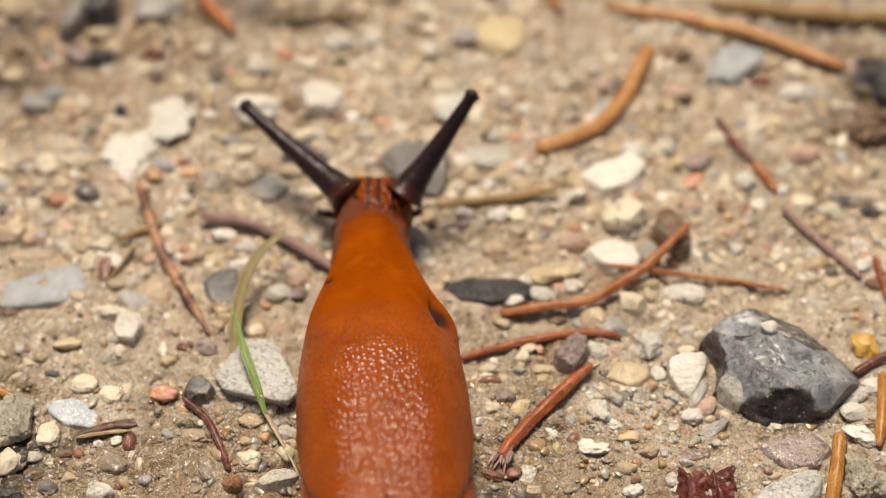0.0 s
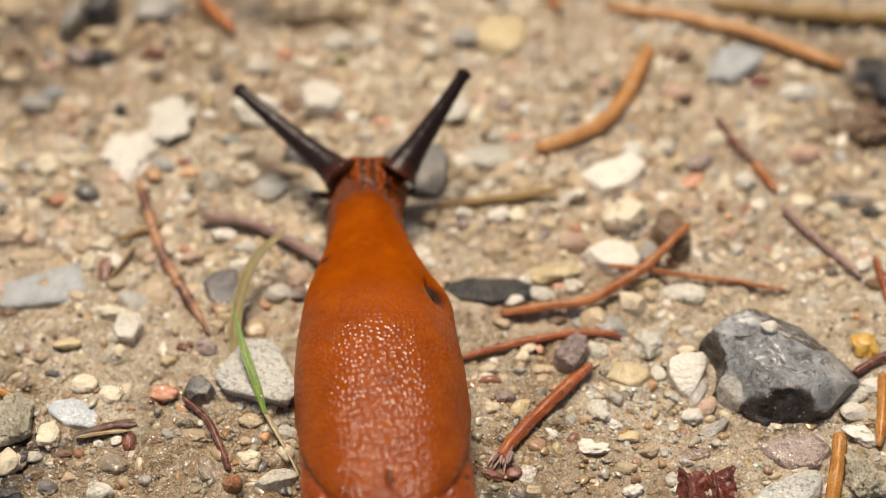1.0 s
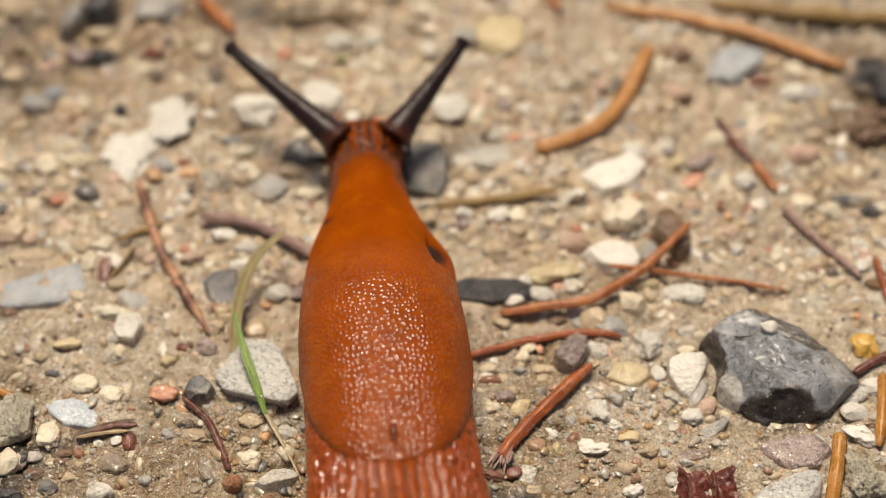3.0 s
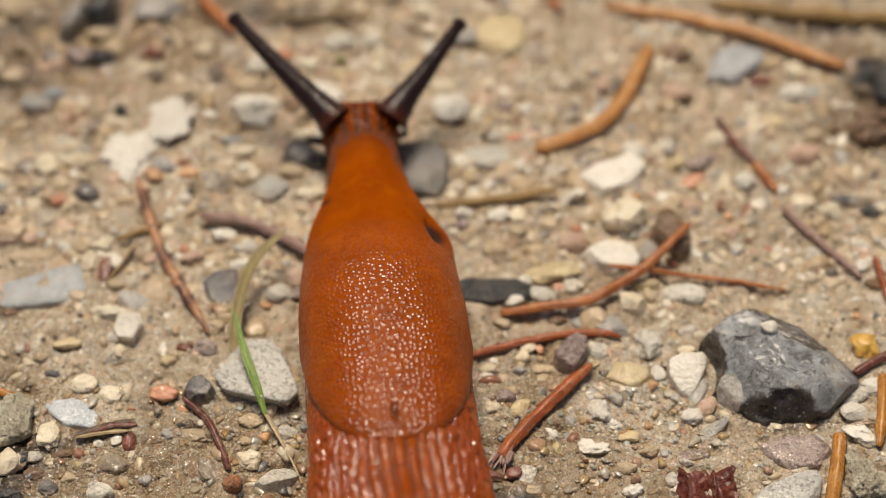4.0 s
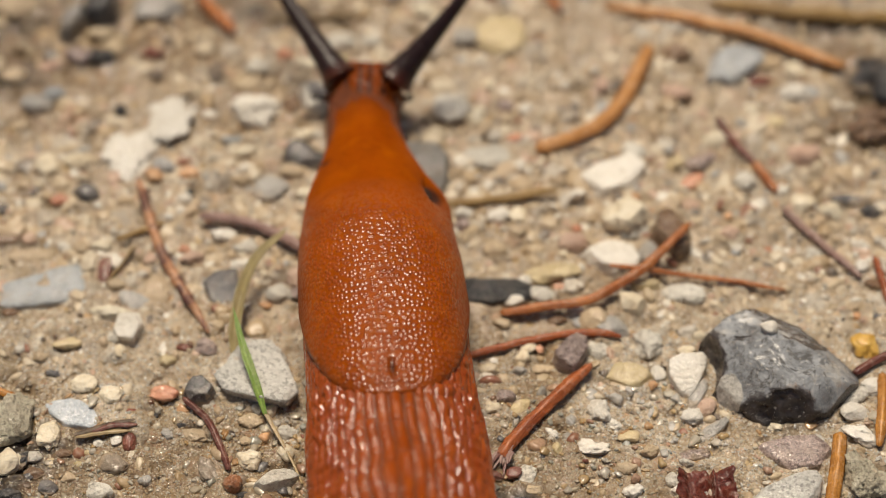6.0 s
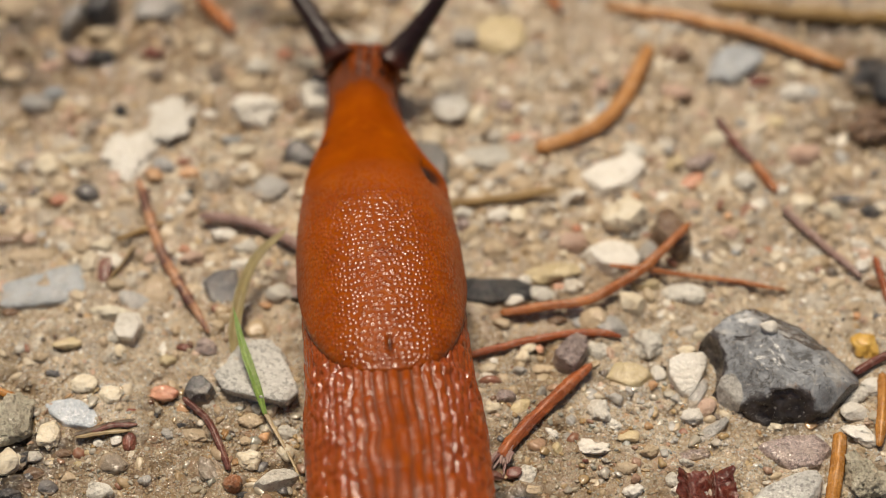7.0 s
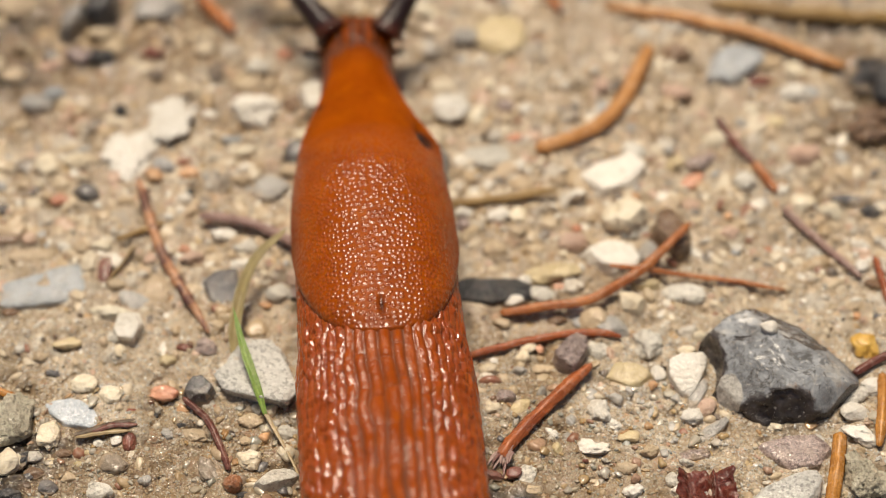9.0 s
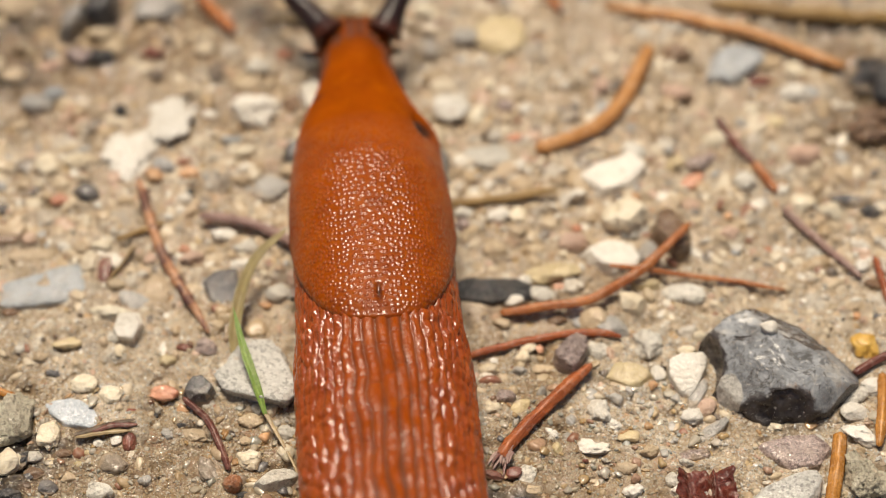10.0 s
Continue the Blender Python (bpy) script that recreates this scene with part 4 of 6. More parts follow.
block_stone(22.1, -15.2, "white", "angular", 1.19, ((129, 1.82, 0.04), (98, 1.9, 0.04), (-7, 1.78, 0.04), (-28, 1.43, 0.04), (-105, 2.33, 0.04), (-146, 1.64, 0.04), (-177, 1.55, 0.04)), 412, 0.3)
block_stone(16.2, -1.4, "white", "angular", 1.2, ((125, 2.2, 0.3), (79, 2.0, 0.25), (45, 2.3, 0.15), (-33, 2.4, 0.2), (-74, 2.0, 0.1), (-116, 2.0, 0.2), (-147, 2.5, 0.2)), 415)
block_stone(31.2, -23.7, "purple", "flat", 0.72, ((112, 1.83, 0.15), (92, 1.57, 0.3), (47, 2.5, 0.2), (-27, 2.89, 0.35), (-81, 1.96, 0.25), (-125, 1.89, 0.15), (-144, 2.45, 0.3)), 418)
block_stone(30.6, -28.6, "bone", "angular", 1.44, ((126, 2.15, 0.2), (112, 1.69, 0.35), (27, 3.07, 0.25), (-14, 2.5, 0.15), (-48, 2.17, 0.3), (-121, 2.87, 0.2)), 421)
block_stone(-2.0, 9.5, "slate", "blocky", 1.95, ((126, 4.06, 0.25), (87, 3.0, 0.15), (40, 3.04, 0.3), (-2, 2.83, 0.2), (-28, 3.14, 0.35), (-90, 3.78, 0.25), (-150, 3.16, 0.15)), 424)
block_stone(-11.8, 19.0, "white", "angular", 1.36, ((121, 2.4, 0.3), (73, 2.02, 0.2), (19, 2.18, 0.35), (-35, 2.28, 0.25), (-98, 2.35, 0.15), (-165, 2.28, 0.3)), 427)
block_stone(21.7, 1.5, "brown", "angular", 1.87, ((165, 2.04, 0.35), (108, 2.79, 0.25), (33, 1.71, 0.15), (-2, 1.8, 0.3), (-55, 2.64, 0.2), (-137, 2.09, 0.35)), 430)
block_stone(16.6, 9.1, "white", "angular", 1.27, ((122, 2.03, 0.15), (112, 1.9, 0.3), (37, 3.1, 0.2), (-32, 2.45, 0.35), (-74, 2.37, 0.25), (-139, 2.93, 0.15)), 433)
block_stone(-20.6, -4.8, "dark", "flat", 0.52, ((146, 1.99, 0.2), (94, 2.3, 0.35), (13, 1.8, 0.25), (-12, 1.81, 0.15), (-97, 2.46, 0.3), (-163, 1.98, 0.2)), 436)
block_stone(-14.5, -26.9, "pale", "angular", 1.1, ((135, 1.15, 0.25), (102, 1.08, 0.15), (51, 1.7, 0.3), (-40, 1.22, 0.2), (-65, 0.84, 0.35), (-103, 1.65, 0.25)), 439)
block_stone(17.4, -6.9, "cream", "angular", 1.19, ((99, 1.17, 0.3), (54, 0.94, 0.2), (-27, 1.23, 0.35), (-107, 1.11, 0.25), (-169, 1.02, 0.15)), 442)
block_stone(29.3, 24.0, "blue", "angular", 1.19, ((168, 2.5, 0.35), (118, 2.03, 0.25), (82, 2.2, 0.15), (15, 3.09, 0.3), (-51, 1.94, 0.2), (-98, 2.83, 0.35)), 445)
block_stone(17.0, -15.0, "ochre", "flat", 0.56, ((139, 1.75, 0.15), (83, 1.09, 0.3), (35, 1.63, 0.2), (-59, 1.45, 0.35), (-115, 1.33, 0.25)), 448)
block_stone(-33.0, -19.4, "quartz", "flat", 0.42, ((119, 2.12, 0.2), (81, 1.45, 0.35), (46, 1.48, 0.25), (-45, 2.42, 0.15), (-97, 1.49, 0.3), (-134, 1.59, 0.2)), 451)
block_stone(-22.1, -17.1, "dark", "blocky", 1.35, ((156, 1.27, 0.25), (98, 1.32, 0.15), (39, 1.32, 0.3), (-34, 1.42, 0.2), (-94, 1.2, 0.35), (-144, 1.31, 0.25)), 454)
block_stone(-34.5, 30.8, "black", "blocky", 2.55, ((90, 2.22, 0.3), (-4, 1.54, 0.2), (-36, 1.67, 0.35), (-112, 1.9, 0.25), (-171, 1.75, 0.15)), 457)
block_stone(-38.2, 29.6, "slate", "blocky", 2.04, ((99, 2.96, 0.35), (3, 2.1, 0.25), (-29, 2.04, 0.15), (-104, 2.83, 0.3), (137, 0.37, 0.2), (-173, 0.88, 0.35)), 460)
block_stone(11.7, -13.0, "purple", "angular", 1.61, ((135, 0.88, 0.04), (134, 0.88, 0.04), (81, 1.82, 0.04), (3, 1.48, 0.04), (-33, 1.19, 0.04), (-110, 1.83, 0.04), (-158, 1.65, 0.04)), 463, 0.3)
# Flat dark block added for the black area at the near edge.
block_stone(6.4, -30.4, "black", "flat", 0.6, ((120, 1.9, 0.2), (80, 1.7, 0.3), (10, 3.4, 0.2), (-60, 2.0, 0.2), (-120, 2.2, 0.3), (170, 3.6, 0.2)), 469)
block_stone(-29.0, -9.9, "white", "angular", 1.27, ((151, 1.29, 0.04), (85, 1.39, 0.04), (26, 1.48, 0.04), (-26, 1.28, 0.04), (-104, 1.42, 0.04), (-151, 1.42, 0.04)), 466, 0.15)


def flint_material():
    k = Nodes("split_flint")
    mid, fine = k.noise(1.1, 6, 0.7), k.noise(0.25, 4, 0.65)
    black = k.ramp(k.noise(4.0, 5, 0.6), (0.36, (0.026, 0.022, 0.023)), (0.62, (0.085, 0.074, 0.074)))
    skin = k.ramp(k.noise(3.2, 8, 0.62, None, 1.1), (0.34, (0.16, 0.16, 0.168)), (0.44, (0.26, 0.275, 0.295)), (0.50, (0.32, 0.34, 0.37)), (0.58, (0.40, 0.42, 0.45)), (0.64, (0.55, 0.545, 0.53)))
    line = k.ramp(k.noise(2.4, 6, 0.65, None, 1.8), (0.485, 0.0), (0.50, 1.0), (0.515, 0.0))
    skin = k.mix(k.math("MULTIPLY", line, 0.4), skin, (0.68, 0.66, 0.62))
    crack = k.ramp(k.noise(1.9, 6, 0.7, None, 1.4), (0.41, 1.0), (0.43, 0.0))
    skin = k.mix(k.math("MULTIPLY", crack, 0.7), skin, (0.07, 0.065, 0.06))
    edge = k.math("ADD", k.value("rind"), k.math("MULTIPLY", k.math("SUBTRACT", k.noise(1.4, 7, 0.76, None, 0.6), 0.5), 1.5))
    dusty = k.ramp(edge, (0.22, 0.0), (0.34, 0.25), (0.56, 1.0))
    col = k.mix(dusty, black, skin)
    rust = k.ramp(k.noise(2.2, 5, 0.7), (0.60, 0.0), (0.68, 1.0))
    col = k.mix(k.math("MULTIPLY", rust, 0.45), col, (0.50, 0.38, 0.30))
    chalk = k.ramp(k.math("ADD", k.value("chalk"), k.math("MULTIPLY", k.math("SUBTRACT", mid, 0.5), 0.9)), (0.42, 0.0), (0.55, 1.0))
    col = k.mix(chalk, col, k.ramp(fine, (0.35, (0.44, 0.42, 0.38)), (0.6, (0.68, 0.66, 0.61))))
    col = k.mix(k.ramp(k.noise(0.42, 6, 0.8), (0.60, 0.0), (0.64, 0.85)), col, (0.72, 0.69, 0.63))
    n1 = k.bump(mid, 0.34, 0.9)
    n1 = k.bump(line, 0.10, 0.7, n1)
    return k.done(col, k.math("ADD", k.math("MULTIPLY", dusty, 0.22), 0.22), k.bump(fine, 0.06, 0.8, n1), Coat_Weight=0.35, Coat_Roughness=0.16)


def flint(x, y, z):
    """The large split flint: dusty weathered top, dark glassy hollows broken into its front and side, a chalky corner."""
    v, q = cut_block(6, (
        (-0.43, 0.81, 0.41, 6.75),
        (0.35, 0.80, 0.48, 5.35),
        (0.68, 0.58, 0.45, 4.97),
        (0.69, -0.70, 0.15, 5.44),
        (-0.42, -0.90, 0.10, 4.65),
        (-0.07, -0.99, 0.12, 4.66),
        (-0.81, -0.55, 0.20, 6.24),
        (-0.99, 0.12, 0.05, 7.12),
        (0.02, -0.18, 0.98, 2.39),
        (0.34, 0.42, 0.84, 3.37),
        (-0.51, 0.09, 0.85, 4.56),
        (0.30, -0.43, 0.85, 3.25),
        (-0.31, -0.44, 0.84, 2.70),
        (0.00, 0.00, -1.00, 2.60),
    ), 160, 0.22, 17, 22)
    broken = np.zeros(len(v))
    for cx, cy, cz, r, dark in ((-0.9, -14.6, 4.4, 11.9, 1), (7.4, -9.2, 0.6, 5.2, 0.35), (-10.6, 0.8, 1.0, 5.5, 1), (3.6, 1.6, 8.3, 6.3, 0), (-2.2, -0.4, 9.2, 6.8, 0), (0.6, -3.6, 7.2, 5.1, 0), (-3.6, 4.2, 7.4, 5.4, 0)):
        r = r * (1 + 0.04 * vnoise(*(v / 1.7).T, 23) + 0.02 * vnoise(*(v / 0.6).T, 24))
        d = v - (cx, cy, cz)
        n = np.linalg.norm(d, axis=1)
        inside = n < r
        broken = np.maximum(broken, dark * np.clip((r + 0.7 - n) / 0.9, 0, 1))
        v = np.where(inside[:, None], (cx, cy, cz) + d / n[:, None] * r[:, None], v)
    chalk = np.exp(-(np.linalg.norm((v - (-4.6, -2.4, 0.4)) / (1.35, 2.0, 2.4), axis=1)) ** 4)
    rind = np.clip(0.85 - broken, 0, 1) * np.clip(0.35 + 0.5 * (v[:, 2] + 0.6), 0, 1)
    me = mesh_of("stone", v, q, chalk=chalk)
    steep = np.zeros(len(v) * 3, np.float32)
    me.vertices.foreach_get("normal", steep)
    fresh = np.clip((0.5 - steep.reshape(-1, 3)[:, 2]) * 4, 0, 1)
    layer = me.attributes.new("rind", "FLOAT", "POINT")
    far_side = 1 - 0.85 * np.clip((steep.reshape(-1, 3)[:, 1] - 0.25) * 4, 0, 1)
    layer.data.foreach_set("value", (rind * (1 - fresh) * far_side).astype(np.float32))
    SPOTS.append((x, y, 5.5))
    return thing("stone", me, flint_material(), at_mm(x, y, z, 0, 0, 0), "large broken dark grey flint with a dusty pale top", "stone", "gravel on the path")


flint(*(30.3, -16.0, 1.3))
v, q = chipped(4, 901, 12, 14, 0.05)
thing("pebble", mesh_of("pebble", v * (0.95, 0.75, 0.62), q), STONES["white"], at_mm(*(29.5, -12.9, 4.4)), "small off-white pebble resting on the large flint", "stone", "gravel on the path")


# ---------------------------------------------------------------- needles, twigs and grass
def glide(points, count):
    """A smooth line through the points, at even steps of its parameter."""
    p = np.array(points, float)
    p = np.vstack((2 * p[0] - p[1], p, 2 * p[-1] - p[-2]))
    out = []
    for t in np.linspace(0, len(p) - 3 - 1e-6, count):
        i, u = int(t), t - int(t)
        a, b, c, d = p[i:i + 4]
        out.append(0.5 * (2 * b + (c - a) * u + (2 * a - 5 * b + 4 * c - d) * u * u + (3 * b - a - 3 * c + d) * u ** 3))
    return np.array(out)


def needle(name, points, width, kind, label, category="needle", seed=0, flat=0.75, tips=(0.5, 0.35), wear=0.06, ridge=0.42):
    """A needle or twig along points (x, y, height above the soil) in mm; ridged cross-section, worn surface, narrowed ends."""
    line = glide(points, 46)
    line[:, 2] = np.maximum(line[:, 2], 0.52) + ground_z(line[:, 0], line[:, 1]) * 0.5
    base = line[0].copy()
    line = line - base
    tan = np.gradient(line, axis=0)
    tan /= np.linalg.norm(tan, axis=1)[:, None]
    side = np.cross(tan, (0, 0, 1))
    side /= np.linalg.norm(side, axis=1)[:, None]
    rise = np.cross(side, tan)
    u = np.linspace(0, 1, len(line))
    r = width / 2 * (tips[0] + (1 - tips[0]) * np.clip(u / 0.14, 0, 1) ** 0.6) * (tips[1] + (1 - tips[1]) * np.clip((1 - u) / 0.22, 0, 1) ** 0.6)
    r[0], r[-1] = r[0] * 0.55, r[-1] * 0.45
    cols = 16
    a = np.arange(cols) / cols * 2 * np.pi
    prof = 1 - ridge * 0.5 * (1 - np.cos(4 * a)) * 0.5
    U, A = np.meshgrid(u, a, indexing="ij")
    R = r[:, None] * prof[None, :] * (1 + wear * vnoise(U * 26, np.cos(A) * 1.4, np.sin(A) * 1.4 + seed, seed) + 0.5 * wear * vnoise(U * 90, np.cos(A) * 3, np.sin(A) * 3 + seed, seed + 1))
    v = line[:, None, :] + (R * np.cos(A))[..., None] * side[:, None, :] + (R * np.sin(A) * flat)[..., None] * rise[:, None, :]
    across = np.exp(-((np.cos(A) + 0.1) / 0.22) ** 2) * (np.sin(A) > 0)
    faces = grid_faces(len(line), cols, True) + [list(range(cols))[::-1], list(range((len(line) - 1) * cols, len(line) * cols))]
    way = np.concatenate(((0,), np.cumsum(np.linalg.norm(np.diff(line, axis=0), axis=1))))
    me = mesh_of(name, v.reshape(-1, 3), faces, across=across, along=way[:, None] + 0 * A, girth=0.5 * width * (np.abs(A - np.pi) + 0.3 * np.sin(A)))
    return thing(name, me, NEEDLES[kind], at_mm(*base), label, category, "needles on the path" if category == "needle" else "")


def blade_mesh(points, width, taper, fold=0.35, thick=0.12, rise_hint=(0, 0, 1)):
    line = glide(points, 40)
    tan = np.gradient(line, axis=0)
    tan /= np.linalg.norm(tan, axis=1)[:, None]
    side = np.cross(tan, rise_hint)
    side /= np.linalg.norm(side, axis=1)[:, None]
    rise = np.cross(side, tan)
    u = np.linspace(0, 1, len(line))
    w = width / 2 * np.interp(u, *zip(*taper))
    a = np.array((-1.0, -0.6, -0.2, 0.0, 0.2, 0.6, 1.0))
    top = [(x, fold * (abs(x) - 0.5)) for x in a]
    ring = [(x, h, 1) for x, h in top] + [(x, h, 0) for x, h in top[::-1]]
    v = np.array([[line[i] + side[i] * x * w[i] + rise[i] * (h * w[i] + thick * (on - 0.5) * (1 - 0.6 * abs(x))) for x, h, on in ring] for i in range(len(line))])
    cols = len(ring)
    across = np.array([[np.exp(-(x / 0.25) ** 2) for x, h, on in ring]] * len(line))
    faces = grid_faces(len(line), cols, True) + [list(range(cols))[::-1], list(range((len(line) - 1) * cols, len(line) * cols))]
    way = np.concatenate(((0,), np.cumsum(np.linalg.norm(np.diff(line, axis=0), axis=1))))
    return v.reshape(-1, 3), faces, dict(across=across, along=np.repeat(way, cols), girth=np.tile([x * width / 2 + 3 * on for x, h, on in ring], len(line)))


needle("needle", ((5.3, -8.2, 0.7), (9.2, -7.8, 1.0), (13.4, -7.1, 1.2), (16.6, -5.2, 1.4), (19.3, -3.2, 1.8), (23.2, 1.1, 2.6)), 1.11, "rust", "curved red-brown dry spruce needle lying over pebbles", seed=1, tips=(0.7, 0.6))
needle("needle", ((15.4, -3.6, 2.0), (21.9, -3.9, 1.0), (27.2, -4.5, 0.7), (32.0, -5.4, 0.5)), 0.58, "rust", "thin straight rust-brown dry spruce needle", seed=2, tips=(0.8, 0.3))
needle("needle", ((1.4, -13.4, 0.39), (6.0, -11.8, 0.44), (11.2, -10.7, 0.6), (14.3, -10.6, 0.71), (16.4, -11.0, 0.55)), 0.88, "red", "bent dark red dry spruce needle touching pebbles", seed=3)
needle("needle", ((5.1, -24.6, 0.55), (6.2, -22.8, 0.6), (8.4, -20.0, 0.6), (11.0, -17.0, 0.71), (13.5, -14.4, 0.88)), 1.32, "red", "thick red-brown dry needle with a frayed end", seed=4, tips=(0.9, 0.5), wear=0.14)
needle("needle", ((-29.3, 8.4, 0.39), (-27.6, 2.4, 0.55), (-26.3, -1.2, 0.49), (-24.1, -5.5, 0.44), (-21.5, -10.5, 0.33)), 1.05, "flaky", "long flaking brown dry needle on sandy soil", seed=5, wear=0.32)
needle("needle", ((-23.2, 3.5, 0.94), (-19.0, 2.6, 1.05), (-15.1, 0.7, 1.05), (-10.1, -3.1, 0.71)), 1.13, "violet", "flat violet-brown dry needle propped on pebbles", seed=6, tips=(0.6, 0.6))
needle("needle", ((-23.4, -18.0, 0.71), (-21.2, -20.4, 0.6), (-19.8, -23.4, 0.55), (-18.9, -26.0, 0.39)), 0.68, "dark", "dark red curved dry needle with a blunt end", seed=7, tips=(0.8, 0.7), ridge=0.65)
needle("needle", ((-31.4, -4.9, 0.22), (-30.2, -2.5, 0.22), (-29.0, -0.1, 0.22)), 0.42, "olive", "thin brown dry stalk on sandy soil", seed=8)
needle("needle", ((-30.9, 0.6, 0.22), (-28.6, 1.8, 0.22), (-26.4, 2.9, 0.66)), 0.62, "ochre", "thin yellow-brown dry stalk across a needle", seed=9)
needle("needle", ((9.0, 12.3, 0.44), (11.9, 13.4, 0.55), (15.3, 15.6, 0.6), (17.6, 18.6, 0.66), (19.4, 22.5, 0.77), (20.7, 26.0, 0.77)), 1.65, "amber", "amber-orange curved dry needle on gravel", seed=10, tips=(0.8, 0.7))
needle("needle", ((16.4, 31.7, 0.49), (23.8, 30.1, 0.71), (31.0, 27.6, 0.94), (35.9, 25.1, 1.05), (40.1, 23.0, 0.88)), 1.45, "amber", "long orange-brown dry needle on gravel", seed=11, tips=(0.4, 0.6))
needle("needle", ((27.1, 32.3, 0.49), (35.3, 30.9, 0.71), (41.0, 30.4, 0.71), (49.0, 30.1, 0.49)), 1.9, "ochre", "ochre-brown dry stalk on gravel", seed=12)
needle("needle", ((26.8, 16.5, 0.39), (28.4, 13.3, 0.49), (30.1, 10.4, 0.44)), 0.88, "dark", "dark red-brown dry needle on gravel", seed=13)
needle("needle", ((30.1, 10.4, 0.39), (31.1, 8.6, 0.39), (32.0, 6.7, 0.33)), 0.98, "rust", "short orange-brown dry needle on gravel", seed=14)
needle("needle", ((32.4, 4.7, 0.33), (35.1, 1.2, 0.49), (39.1, -4.0, 0.39)), 0.80, "violet", "pinkish brown dry needle on gravel", seed=15)
needle("needle", ((40.6, -1.4, 0.49), (41.0, -4.2, 0.6), (41.4, -7.2, 0.49)), 0.74, "red", "red-brown dry needle on gravel", seed=16)
needle("needle", ((39.9, -15.3, 0.71), (39.5, -19.2, 0.82), (38.8, -23.4, 0.6)), 1.02, "orange", "bright orange dry needle standing against pebbles", seed=17)
needle("needle", ((35.4, -22.2, 0.88), (34.9, -25.4, 0.82), (34.0, -29.6, 0.71), (33.5, -31.9, 0.6)), 1.34, "orange", "bright orange grooved dry needle on gravel", seed=18, tips=(0.9, 0.8), ridge=0.5)
needle("needle", ((-37.8, -18.2, 0.49), (-39.5, -17.5, 0.71), (-42.2, -16.2, 0.71)), 0.87, "orange", "bright orange dry needle on gravel", seed=19, tips=(0.5, 0.7), ridge=0.5)
needle("needle", ((-0.5, 4.8, 0.45), (4.6, 5.7, 0.55), (11.0, 6.6, 1.0)), 1.0, "ochre", "straw-brown dry needle on sandy soil", seed=20, tips=(0.4, 0.4))
needle("twig", ((-33.0, -22.0, 0.39), (-30.5, -21.2, 0.55), (-27.5, -20.5, 0.71)), 0.62, "bark", "dark splinter of bark on wet pebbles", seed=21, flat=0.4, tips=(0.25, 0.1), category="twig")
needle("twig", ((-32.8, -22.2, 0.33), (-30.5, -21.8, 0.49), (-27.9, -21.6, 0.55)), 0.55, "straw", "pale splinter of wood on wet pebbles", seed=22, flat=0.4, tips=(0.25, 0.1), category="twig")
needle("twig", ((-31.5, -21.7, 0.44), (-29.5, -21.1, 0.66), (-27.3, -21.0, 0.6)), 0.66, "dark", "dark brown splinter of wood on wet pebbles", seed=23, flat=0.4, tips=(0.25, 0.1), category="twig")
needle("needle", ((-25.1, 34.3, 0.49), (-23.1, 30.9, 0.66), (-21.0, 28.2, 0.6)), 1.44, "rust", "orange-red dry needle on gravel", seed=24)
needle("needle", ((11.8, 31.2, 0.39), (10.8, 33.5, 0.49), (9.9, 36.0, 0.49)), 1.04, "rust", "short rust-red dry needle on gravel", seed=25)
needle("twig", ((37.3, -15.3, 0.6), (39.2, -14.0, 0.71), (41.6, -12.7, 0.71)), 0.93, "dark", "dark red-brown twig end on gravel", seed=26, category="twig")
needle("twig", ((-17.9, 29.6, 0.39), (-14.0, 30.1, 0.55), (-8.3, 31.0, 0.44)), 0.92, "olive", "olive-brown twig on gravel", seed=27, category="twig")

def grass():
    # A bent dead blade, and a short green one with its pale stem.
    v, q, run = blade_mesh(((-18.9, -13.6, 0.3), (-19.1, -10.7, 1.2), (-18.5, -6.7, 2.4), (-17.1, -3.6, 3.4), (-14.6, -1.0, 4)), 1.15, ((0, 0.7), (0.3, 1), (0.7, 0.9), (0.93, 0.6), (1, 0.2)), 0.5)
    thing("dry_grass", mesh_of("dry_grass", v, q, **run), NEEDLES["dead"], Matrix.Identity(4), "bent dead olive-yellow grass blade rooted in soil", "grass")
    root = tagged(new("grass_shoot"), "young grass shoot with green blade and straw stem", "grass")
    v, q, run = blade_mesh(((-15.9, -20.3, 1.1), (-16.8, -17.7, 2.2), (-18.1, -13.9, 3), (-19.1, -10.2, 3.8)), 0.85, ((0, 0.45), (0.25, 0.9), (0.55, 1), (0.85, 0.55), (1, 0.08)), 0.5)
    part("blade", mesh_of("blade", v, q, **run), NEEDLES["green"], root, "fresh green blade")
    v, q, run = blade_mesh(((-12.4, -27.2, 0.15), (-13.6, -24.4, 0.4), (-15.0, -21.8, 0.8), (-15.9, -20.1, 1.1)), 0.38, ((0, 0.5), (0.5, 0.8), (1, 1.1)), 0.3, 0.2)
    part("stem", mesh_of("stem", v, q, **run), NEEDLES["straw"], root, "thin straw-coloured stem")


grass()


